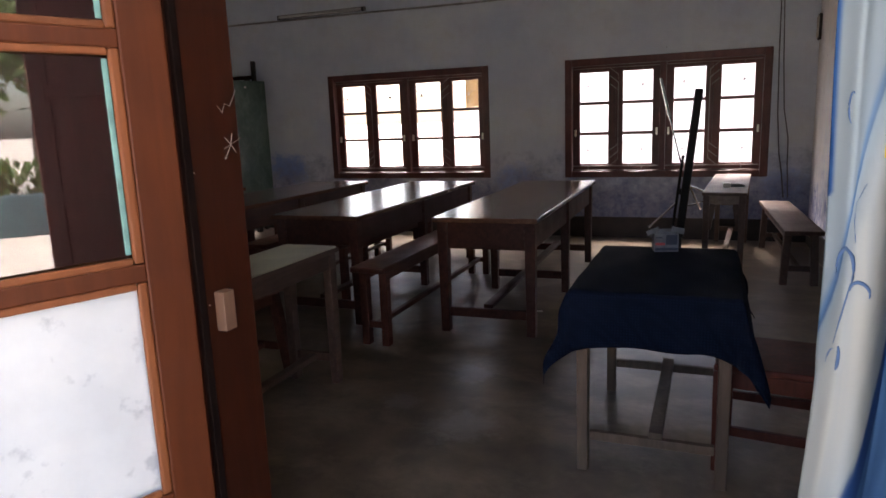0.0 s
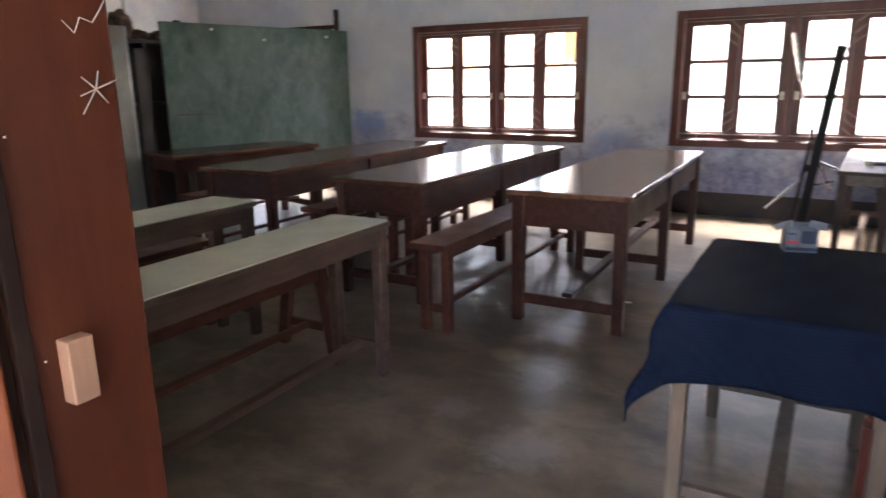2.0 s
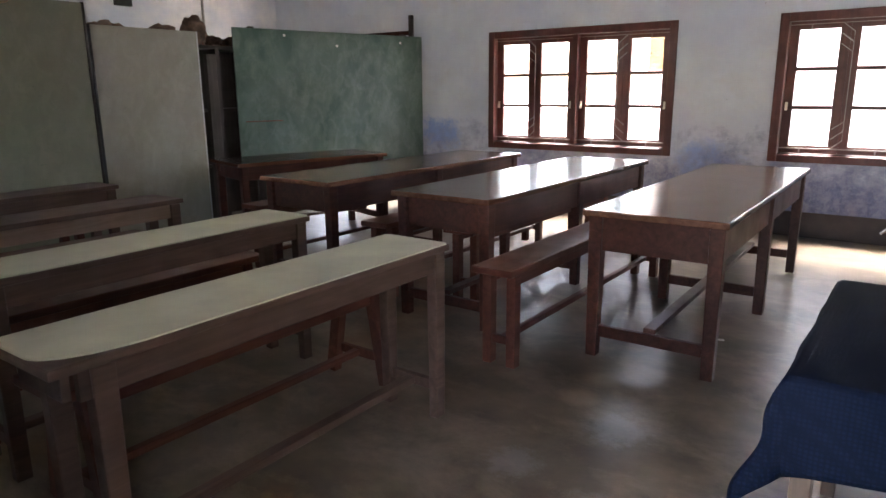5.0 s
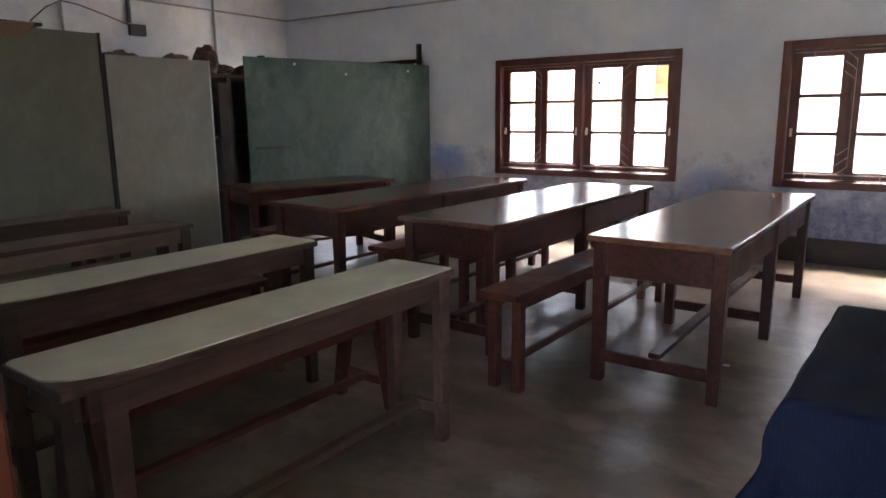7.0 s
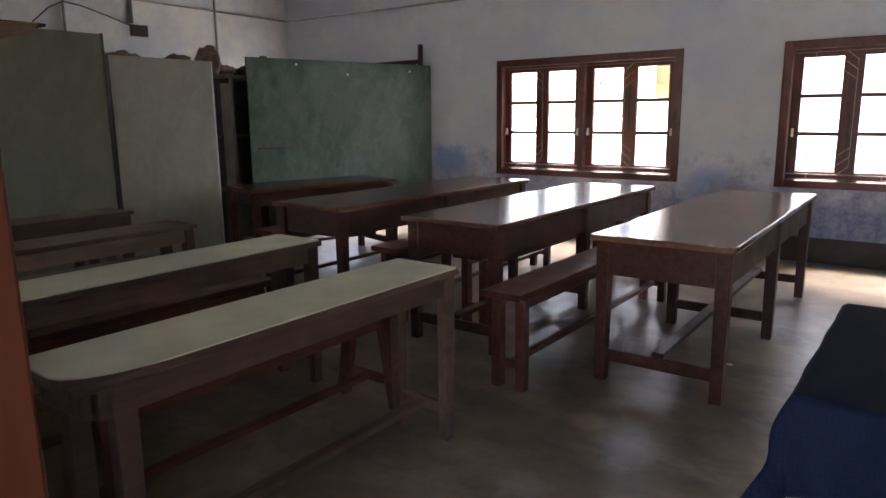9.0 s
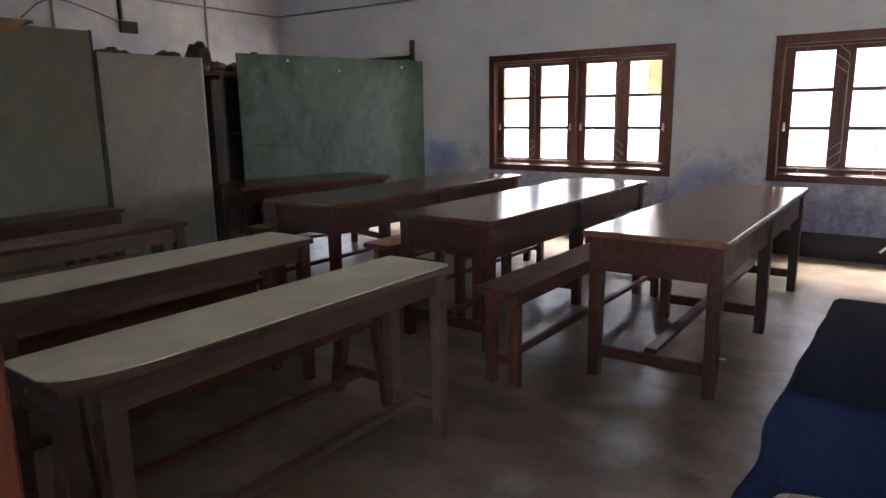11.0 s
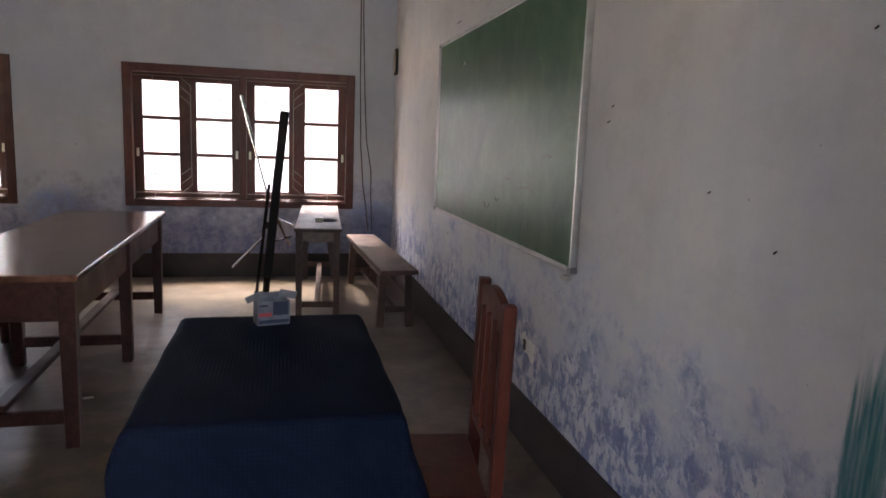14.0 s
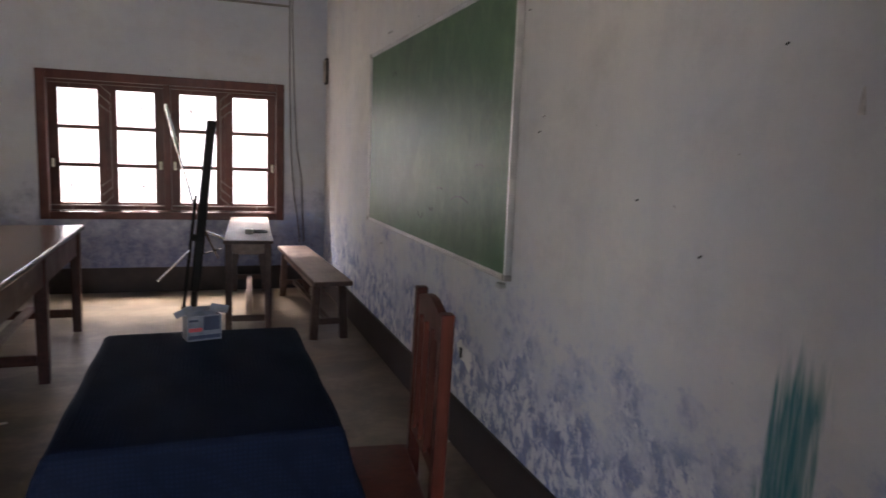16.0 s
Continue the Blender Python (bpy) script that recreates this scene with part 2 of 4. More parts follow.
M_JAMB = wood("maroon_jamb_paint", (0.027, 0.0062, 0.0025), (0.045, 0.0104, 0.0042), 0.5, "z", spec=0.2)
M_DARKMAROON = wood("dark_maroon_paint", (0.030, 0.008, 0.007), (0.055, 0.015, 0.013), 0.6, "z", spec=0.06)
M_TEAL = plain("old_teal_paint", (0.16, 0.34, 0.30), 0.6, var=0.35, scale=25)
M_PINK = wood("faded_pink_paint", (0.24, 0.09, 0.08), (0.34, 0.15, 0.13), 0.5, "z")
# near-black colour that stands in for shade in the door gaps
M_GAPSHADE = plain("gap_shade_black", (0.010, 0.006, 0.005), 0.9, spec=0.02)
M_BLOCK = wood("bare_wood_block", (0.11, 0.054, 0.032), (0.17, 0.090, 0.055), 0.6, "z")
M_SCRIBBLE = plain("old_chalk", (0.17, 0.14, 0.12), 0.9, var=0.4, scale=80)
M_CHALK = plain("chalk_white", (0.75, 0.73, 0.70), 0.9, var=0.1)
M_BOARD = chalk_green("wall_board_green", (0.028, 0.095, 0.042), (0.15, 0.26, 0.14), 0.36, 0.5, 0.3)
M_LOOSE = chalk_green("loose_board_green", (0.037, 0.088, 0.066), (0.25, 0.32, 0.29), 0.38, 0.42)
M_OLIVE = chalk_green("olive_board", (0.12, 0.122, 0.080), (0.23, 0.225, 0.165), 0.5, 0.42)
M_STEELGREY = chalk_green("grey_sheet", (0.24, 0.235, 0.190), (0.41, 0.40, 0.335), 0.40, 0.45)
M_ALU = plain("dull_aluminium", (0.55, 0.55, 0.54), 0.38, 0.85, 0.15)
M_BLACK = plain("black_enamel", (0.006, 0.006, 0.007), 0.5, var=0.3, spec=0.2)
M_CHROME = plain("scratched_chrome", (0.62, 0.62, 0.62), 0.25, 1.0, 0.1)
M_IRON = plain("pale_painted_iron", (0.22, 0.17, 0.155), 0.5, 0.0, 0.2)
M_LATCH = plain("brass_latch", (0.72, 0.66, 0.52), 0.35, 0.4, 0.1)
M_MARK = plain("grey_wall_dirt", (0.50, 0.48, 0.45), 0.9, var=0.3, scale=60)
M_CABLE = plain("grey_cable", (0.10, 0.095, 0.10), 0.6)
M_CONDUIT = plain("grey_conduit", (0.26, 0.25, 0.25), 0.6)
M_BOXBLACK = plain("black_bakelite", (0.02, 0.02, 0.022), 0.4)
M_CUPBOARD = wood("dark_cupboard_wood", (0.022, 0.016, 0.013), (0.05, 0.035, 0.028), 0.6, "z")
M_BUNDLE = plain("dusty_bundle_cloth", (0.13, 0.085, 0.062), 0.9, var=0.6, scale=14)
M_POST = wood("dusty_post_wood", (0.05, 0.04, 0.033), (0.10, 0.082, 0.068), 0.7, "z")
M_BUNDLE2 = plain("reddish_bundle_cloth", (0.17, 0.075, 0.055), 0.9, var=0.5, scale=9)
M_CARD = plain("brown_cardboard", (0.30, 0.20, 0.13), 0.8, var=0.2)
M_BOXWHITE = plain("printed_card_white", (0.13, 0.135, 0.15), 0.5, var=0.35, scale=25)
M_BOXBLUE = plain("printed_card_blue", (0.018, 0.026, 0.05), 0.5)
M_BOXRED = plain("printed_card_red", (0.45, 0.05, 0.05), 0.5)
M_SOCKET = plain("yellowed_plastic", (0.50, 0.46, 0.38), 0.45)
M_GROUND = plain("pale_dry_ground", (0.60, 0.55, 0.46), 0.95, var=0.2, scale=0.6)
M_VERANDA = plain("verandah_cement", (0.30, 0.28, 0.25), 0.6, var=0.25, scale=1.5)
M_HOUSE = plain("ochre_house_wall", (0.20, 0.115, 0.042), 0.9, var=0.12, scale=1.0)
M_HOUSEPALE = plain("pale_house_wall", (0.84, 0.81, 0.75), 0.9, var=0.1, scale=1.0)
M_ROOF = plain("tin_roof", (0.30, 0.28, 0.26), 0.6, var=0.2)
M_LOWWALL = plain("dark_teal_limewash", (0.05, 0.10, 0.11), 0.8, var=0.3, scale=2.0)
M_BARK = plain("tree_bark", (0.12, 0.085, 0.06), 0.95, var=0.4, scale=12)
M_LEAVES = plain("tree_leaves", (0.07, 0.12, 0.035), 0.7, var=0.5, scale=3)
M_TUBE = plain("unlit_tube_glass", (0.60, 0.60, 0.58), 0.3, var=0.05)

M_CLOTH, _nt, _b = shader("navy_weave", 0.9, spec=0.08)
_v = coords(_nt, "Object")
_w = _nt.nodes.new("ShaderNodeTexVoronoi")
_w.inputs["Scale"].default_value = 95
_w.inputs["Randomness"].default_value = 0.12
_nt.links.new(_v, _w.inputs["Vector"])
_d = ramp(_nt, _w.outputs["Distance"], [(0.1, 1.0), (0.55, 0.0)])
_c = blend(_nt, _d, (0.0020, 0.0042, 0.0112), (0.0040, 0.0084, 0.0220))
_c = blend(_nt, ramp(_nt, noise_tex(_nt, _v, 4, 5), [(0.4, 0.0), (0.75, 0.3)]), _c, (0.012, 0.016, 0.032))
_nt.links.new(_c, _b.inputs["Base Color"])
bump(_nt, _b, _d, 0.4, 0.002)

M_CURTAIN, _nt, _b = shader("blue_white_curtain_print", 0.8, spec=0.2)
_v = coords(_nt, "UV")
_u = axis_of(_nt, _v, 0)
_w = axis_of(_nt, _v, 1)
_n = noise_tex(_nt, coords(_nt, "UV", (6.0, 2.0, 1)), 2.2, 3, 0.5, 0.4)
_f = calc(_nt, "ADD", calc(_nt, "ADD", _u, _w), calc(_nt, "MULTIPLY", calc(_nt, "SUBTRACT", _n, 0.5), 0.02))
_c = ramp(_nt, _f, [(0.0, (0.30, 0.38, 0.42)), (0.40, (0.36, 0.42, 0.43)), (0.492, (0.33, 0.40, 0.43)), (0.508, (0.10, 0.21, 0.37)), (0.515, (0.04, 0.12, 0.27)),
                    (0.522, (0.30, 0.38, 0.42)), (0.57, (0.44, 0.455, 0.42)), (0.66, (0.46, 0.455, 0.40)), (0.80, (0.40, 0.43, 0.41))])
_c = blend(_nt, ramp(_nt, _n, [(0.45, 0.0), (0.75, 0.45)]), _c, (0.27, 0.35, 0.39))
_e = calc(_nt, "ADD", _u, calc(_nt, "MULTIPLY", calc(_nt, "SUBTRACT", _n, 0.5), 0.012))
_e = calc(_nt, "ADD", _e, ramp(_nt, _w, [(0.41, 0.0), (0.43, 1.0)]))
_c = blend(_nt, ramp(_nt, _e, [(0.008, 1.0), (0.020, 0.0)]), _c, (0.03, 0.11, 0.29))
_k = calc(_nt, "ADD", calc(_nt, "MULTIPLY", _u, 0.565), calc(_nt, "MULTIPLY", _w, 0.435))
_k = calc(_nt, "ADD", _k, calc(_nt, "MULTIPLY", calc(_nt, "SUBTRACT", _n, 0.5), 0.015))
_c = blend(_nt, ramp(_nt, _k, [(0.362, 0.0), (0.368, 1.0)]), _c, (0.015, 0.07, 0.21))
_c = blend(_nt, ramp(_nt, _k, [(0.392, 0.0), (0.398, 0.8)]), _c, (0.08, 0.19, 0.36))
_c = blend(_nt, 1.0, _c, (0.74, 0.76, 0.78), "MULTIPLY")
_nt.links.new(_c, _b.inputs["Base Color"])
_b.inputs["Subsurface Weight"].default_value = 0.0
bump(_nt, _b, noise_tex(_nt, coords(_nt, "UV", (90, 160, 1)), 4, 2), 0.15, 0.002)
M_INK = plain("curtain_print_ink", (0.06, 0.12, 0.24), 0.8)
M_YELLOW = plain("curtain_print_yellow", (0.65, 0.40, 0.05), 0.8)


def glass(name, rough, tint):
    m, nt, b = shader(name, rough)
    b.inputs["Transmission Weight"].default_value = 1.0
    b.inputs["IOR"].default_value = 1.45
    b.inputs["Base Color"].default_value = (*tint, 1)
    return m


M_GLASS = glass("window_glass", 0.0, (0.97, 0.98, 0.97))
# tinted dark, with a raised IOR below, so that the pane's reflections show
M_DOORGLASS = glass("old_door_glass", 0.015, (0.42, 0.45, 0.43))
M_DOORGLASS.node_tree.nodes["Principled BSDF"].inputs["IOR"].default_value = 1.9
M_MILK, _nt, _b = shader("whitened_glass", 0.35)
_v = coords(_nt, "Object")
_c = ramp(_nt, noise_tex(_nt, _v, 5, 5, 0.6), [(0.35, (0.55, 0.58, 0.60)), (0.65, (0.66, 0.69, 0.70))])
_c = blend(_nt, ramp(_nt, noise_tex(_nt, _v, 16, 4, 0.6), [(0.60, 0.0), (0.70, 0.75)]), _c, (0.35, 0.38, 0.42))
_nt.links.new(_c, _b.inputs["Base Color"])


# ---------------- mesh helpers ----------------
def slab(bm, c, s, bev=0.0, rot=None, taper=None):
    """A box of size s about c with rounded edges; taper shrinks its lower end."""
    t = bmesh.new()
    bmesh.ops.create_cube(t, size=1.0)
    for v in t.verts:
        k = (taper if taper and v.co.z < 0 else 1.0)
        v.co = Vector((v.co.x * s[0] * k, v.co.y * s[1] * k, v.co.z * s[2]))
    if bev:
        bmesh.ops.bevel(t, geom=t.edges[:], offset=bev, segments=2, profile=0.5, affect="EDGES")
    m = Matrix.Translation(c) @ (rot.to_4x4() if rot is not None else Matrix.Identity(4))
    idx = {}
    for v in t.verts:
        idx[v] = bm.verts.new(m @ v.co)
    for f in t.faces:
        bm.faces.new([idx[v] for v in f.verts])
    t.free()
    return bm


def beam(bm, a, b, w, d, bev=0.003, taper=None):
    """A bar of section w x d from a to b."""
    a, b = Vector(a), Vector(b)
    q = (b - a).to_track_quat("Z", "Y").to_matrix()
    slab(bm, (a + b) / 2, (w, d, (b - a).length), bev, q, taper)
    return bm


def tube(bm, pts, r, n=8):
    """A round bar along points."""
    pts = [Vector(p) for p in pts]
    rings = []
    for i, p in enumerate(pts):
        d = (pts[min(i + 1, len(pts) - 1)] - pts[max(i - 1, 0)]).normalized()
        q = d.to_track_quat("Z", "Y").to_matrix()
        rr = r[i] if isinstance(r, (list, tuple)) else r
        rings.append([bm.verts.new(p + q @ Vector((rr * math.cos(2 * math.pi * k / n), rr * math.sin(2 * math.pi * k / n), 0)))
                      for k in range(n)])
    for u, v in zip(rings, rings[1:]):
        for k in range(n):
            bm.faces.new((u[k], u[(k + 1) % n], v[(k + 1) % n], v[k]))
    bm.faces.new(rings[0][::-1])
    bm.faces.new(rings[-1])
    return bm


def mesh_of(name, bm, material, smooth=False):
    bmesh.ops.recalc_face_normals(bm, faces=bm.faces[:])
    me = bpy.data.meshes.new(name)
    bm.to_mesh(me)
    bm.free()
    me.materials.append(material)
    if smooth:
        for p in me.polygons:
            p.use_smooth = True
    return me


def part(name, bm, material, parent, label="", smooth=False):
    ob = new(name, mesh_of(name, bm, material, smooth))
    ob.parent = parent
    if label:
        ob["label"] = label
    return ob


def thing(name, label, category, at=None, group="", kind=""):
    ob = new(name)
    if at is not None:
        ob.matrix_basis = at
    return tagged(ob, label, category, group, kind)


def solid(name, bm, material, label="", category="", kind="", at=None, smooth=False, group=""):
    ob = new(name, mesh_of(name, bm, material, smooth))
    if at is not None:
        ob.matrix_basis = at
    return tagged(ob, label, category, group, kind)


def B(c, s, bev=0.0, rot=None, taper=None):
    return slab(bmesh.new(), c, s, bev, rot, taper)


# ---------------- the room ----------------
RX0, RY0, RH = -9.06, -6.58, 3.45      # left wall, door wall inner face, ceiling
WT = 0.25
NT = 0.15
# the first opening is unseen, added to light the left end
WIN = [(-8.70, -6.63), (-5.475, -3.352), (-2.467, -0.395)]
WZ = (0.67, 1.955)
DOOR = (-1.81, -0.62, 2.12)

solid("floor", B((RX0 / 2, RY0 / 2, -0.1), (-RX0 + 0.5, -RY0 + 0.5, 0.2)), M_FLOOR,
      "worn polished cement floor with pale scuffs and stains", "floor", "structure")
solid("ceiling", B((RX0 / 2, RY0 / 2, RH + 0.08), (-RX0 + 0.5, -RY0 + 0.5, 0.16)), M_CEIL,
      "plain lime-washed ceiling slab", "ceiling", "structure")

bm = bmesh.new()
xs = [RX0 - WT] + [x for w in WIN for x in w] + [WT]
for x0, x1 in zip(xs[0::2], xs[1::2]):
    slab(bm, ((x0 + x1) / 2, NT / 2, RH / 2), (x1 - x0, NT, RH))
for x0, x1 in WIN:
    slab(bm, ((x0 + x1) / 2, NT / 2, WZ[0] / 2), (x1 - x0, NT, WZ[0]))
    slab(bm, ((x0 + x1) / 2, NT / 2, (WZ[1] + RH) / 2), (x1 - x0, NT, RH - WZ[1]))
solid("wall_north", bm, M_WALL_WIN, "peeling whitewashed wall with blue patches round its windows", "wall", "structure")
solid("wall_east", B((WT / 2, RY0 / 2, RH / 2), (WT, -RY0, RH)), M_WALL_R,
      "peeling whitewashed wall with blue patches and a teal paint smear", "wall", "structure")
solid("wall_west", B((RX0 - WT / 2, RY0 / 2, RH / 2), (WT, -RY0, RH)), M_WALL,
      "old whitewashed wall behind stacked boards", "wall", "structure")
bm = bmesh.new()
DT = 0.15
yc = RY0 - DT / 2
# opening of an unseen window, added to let in more light
SW = (-7.2, -5.077)
slab(bm, ((RX0 - WT + SW[0]) / 2, yc, RH / 2), (SW[0] - RX0 + WT, DT, RH))
slab(bm, ((SW[1] + DOOR[0]) / 2, yc, RH / 2), (DOOR[0] - SW[1], DT, RH))
slab(bm, ((SW[0] + SW[1]) / 2, yc, WZ[0] / 2), (SW[1] - SW[0], DT, WZ[0]))
slab(bm, ((SW[0] + SW[1]) / 2, yc, (WZ[1] + RH) / 2), (SW[1] - SW[0], DT, RH - WZ[1]))
slab(bm, ((DOOR[1] + WT) / 2, yc, RH / 2), (WT - DOOR[1], DT, RH))
slab(bm, ((DOOR[0] + DOOR[1]) / 2, yc, (DOOR[2] + RH) / 2), (DOOR[1] - DOOR[0], DT, RH - DOOR[2]))
solid("wall_south", bm, M_WALL, "whitewashed wall with the entrance doorway", "wall", "structure")

bm = bmesh.new()
slab(bm, (RX0 / 2, -0.006, 0.114), (-RX0, 0.012, 0.228))
slab(bm, (-0.006, RY0 / 2, 0.114), (0.012, -RY0 - 0.03, 0.228))
slab(bm, (RX0 + 0.006, RY0 / 2, 0.114), (0.012, -RY0 - 0.03, 0.228))
slab(bm, ((RX0 + DOOR[0]) / 2 - 0.03, RY0 + 0.006, 0.114), (DOOR[0] - RX0 - 0.1, 0.012, 0.228))
slab(bm, ((DOOR[1]) / 2 + 0.03, RY0 + 0.006, 0.114), (-DOOR[1] - 0.1, 0.012, 0.228))
solid("baseboard", bm, M_SKIRT, "dark red-brown painted skirting band along the walls", "baseboard", "structure")


# ---------------- windows ----------------
def window(name, x0, x1, at=None):
    w = thing(name, "maroon four-casement wooden window with iron grille and latches", "window",
              at or pose((x0 + x1) / 2, 0, WZ[0]), kind="structure")
    W, H = x1 - x0, WZ[1] - WZ[0]
    f = 0.075
    fr = bmesh.new()
    slab(fr, (-W / 2 + f / 2, 0.05, H / 2), (f, 0.13, H), 0.006)
    slab(fr, (W / 2 - f / 2, 0.05, H / 2), (f, 0.13, H), 0.006)
    slab(fr, (0, 0.05, H - f / 2), (W - 2 * f, 0.126, f), 0.006)
    slab(fr, (0, 0.05, 0.035), (W - 2 * f, 0.126, 0.07), 0.006)
    slab(fr, (0, 0.055, H / 2), (0.06, 0.11, H - 2 * f), 0.006)
    part("window_frame", fr, M_FRAME, w)
    half = W / 2 - f - 0.03
    part("window_sill", B((0, 0.026, 0.074), (W - 2 * f - 0.01, 0.045, 0.014), 0.003), M_SILL, w, "bleached wooden inner sill")
    cw = half / 2
    for s in (-1, 1):
        for k in (0, 1):
            cx = s * (0.03 + cw * (k + 0.5))
            sash = thing_part("casement", w)
            fs = bmesh.new()
            z0, z1 = 0.078, H - f + 0.001
            st = 0.077
            for sx in (-1, 1):
                slab(fs, (cx + sx * (cw / 2 - st / 2), 0.085, (z0 + z1) / 2), (st, 0.04, z1 - z0), 0.004)
            pw = cw - 2 * st
            gz = [z0 + 0.07 + (z1 - z0 - 0.14) * q / 3 for q in range(4)]
            slab(fs, (cx, 0.085, (z0 + gz[0]) / 2), (pw + 0.004, 0.038, gz[0] - z0), 0.004)
            slab(fs, (cx, 0.085, (z1 + gz[3]) / 2), (pw + 0.004, 0.038, z1 - gz[3]), 0.004)
            for z in gz[1:3]:
                slab(fs, (cx, 0.085, z), (pw + 0.004, 0.03, 0.036), 0.004)
            part("sash", fs, M_FRAME, sash)
            for i in range(3):
                p = part("pane", B((cx, 0.087, (gz[i] + gz[i + 1]) / 2), (pw, 0.004, gz[i + 1] - gz[i])), M_GLASS, sash)
                p.visible_shadow = False
            lx = cx + (cw / 2 - 0.03) * (1 if (s, k) in ((-1, 0), (1, 1)) else -1)
            lt = B((lx, 0.055, 0.49), (0.022, 0.018, 0.075), 0.005)
            tube(lt, [(lx, 0.05, 0.49), (lx, 0.03, 0.49), (lx, 0.028, 0.455)], 0.006, 6)
            part("latch", lt, M_LATCH, sash, "small worn brass latch")
        gx = s * (0.03 + cw)
        gr = bmesh.new()
        yg, r = 0.012, 0.006
        L, R = gx - cw + 0.008, gx + cw - 0.008
        tube(gr, [(L, yg, 0.125), (R, yg, 0.125)], r, 6)
        tube(gr, [(L, yg, H - f - 0.03), (R, yg, H - f - 0.03)], r * 0.6, 6)
        for zz in (0.52, 0.62):
            for d in (-1, 1):
                tube(gr, [(gx + d * 0.13, yg, zz), (gx + d * 0.30, yg, zz)], r * 0.5, 6)
        for z0_, sg in ((0.125, 1), (H - f - 0.03, -1)):
            for k in (0, 1):
                zk = z0_ + sg * 0.085 * k
                tube(gr, [(gx + s * 0.055, yg, zk), (gx - s * 0.035, yg, zk + sg * 0.075), (gx - s * 0.035, yg, zk + sg * 0.155), (gx + s * 0.055, yg, zk + sg * 0.085)], r * 0.8, 6)
        tube(gr, [(gx - s * 0.035, yg, 0.28), (gx - s * 0.035, yg, H - f - 0.19)], r * 0.5, 6)
        for d in (-1, 1):
            bx = gx + d * cw * 0.62
            tube(gr, [(bx, yg, H - f - 0.03), (bx, yg, H - f - 0.10), (bx - 0.07, yg, H - f - 0.17), (bx, yg, H - f - 0.25),
                      (bx + 0.07, yg, H - f - 0.17), (bx, yg, H - f - 0.10)], r * 0.55, 6)
            tube(gr, [(bx, yg, 0.125), (bx, yg, 0.09)], r, 6)
            for zz in (0.30, 0.99):
                for a in (35, 95, 155):
                    ca, sa = 0.020 * math.cos(radians(a)), 0.020 * math.sin(radians(a))
                    tube(gr, [(bx - ca, yg, zz - sa), (bx + ca, yg, zz + sa)], 0.0045, 6)
        if s > 0:
            sx_, sz = gx - cw * 0.62, H - f - 0.215
            for a in (38, 90, 142):
                ca, sa = 0.085 * math.cos(radians(a)), 0.085 * math.sin(radians(a))
                tube(gr, [(sx_ - ca, yg, sz - sa), (sx_ + ca, yg, sz + sa)], 0.0035, 6)
            for zz in (0.60, 0.66):
                tube(gr, [(gx + cw * 0.45, yg, zz), (gx + cw * 0.78, yg, zz)], 0.0035, 6)
        part("grille", gr, M_IRON, w, "thin iron grille with diamond motifs")
    return w


def thing_part(name, parent):
    ob = new(name)
    ob.parent = parent
    return ob


window("window_1", *WIN[1])
window("window_2", *WIN[2])
# hidden by the loose board; added for light on the far left
window("window_5", *WIN[0])
# never in view: window added in the door wall to brighten the room
window("window_4", *SW, pose((SW[0] + SW[1]) / 2, RY0, WZ[0], 0, 0, 180))


# ---------------- doorway ----------------
door_frame = thing("door_frame", "maroon painted wooden door frame with chalk scribbles", "door frame", kind="structure")
part("jamb", B((-1.785, RY0 - 0.075, 1.05), (0.05, 0.158, 2.10), 0.004), M_JAMB, door_frame)
part("jamb", B((-0.645, RY0 - 0.075, 1.05), (0.05, 0.158, 2.10), 0.004), M_JAMB, door_frame)
part("lintel", B((-1.215, RY0 - 0.075, 2.085), (1.088, 0.158, 0.07), 0.004), M_JAMB, door_frame)
# solid black strips: the shade of rebate and hinge gap put into colour
part("rebate", B((-1.757, RY0 - 0.146, 1.02), (0.010, 0.018, 2.02), 0.002), M_GAPSHADE, door_frame, "black strip for the shade in the rebate")
part("hinge_gap", B((-1.787, RY0 - 0.1605, 1.02), (0.045, 0.010, 2.02), 0.001), M_GAPSHADE, door_frame, "black strip for the shade behind the hinges")
part("stop_block", B((-1.748, RY0 - 0.096, 1.036), (0.022, 0.030, 0.074), 0.002), M_BLOCK, door_frame, "bare wooden stop block")
sc = bmesh.new()
xj = -1.7585
for pts in ([(0.0, 0.0), (0.012, -0.012), (0.02, 0.004), (0.034, 0.0), (0.045, 0.014), (0.055, 0.03)],):
    tube(sc, [(xj, RY0 - 0.052 + a, 1.405 + b) for a, b in pts], 0.0009, 5)
for a in (20, 75, 140, 200, 235, 310):
    l = 0.032 if a in (235, 20) else 0.02
    tube(sc, [(xj, RY0 - 0.024, 1.335), (xj, RY0 - 0.024 + l * math.cos(radians(a)), 1.335 + l * math.sin(radians(a)))], 0.0009, 5)
part("chalk_scribble", sc, M_SCRIBBLE, door_frame, "white chalk scribbles")


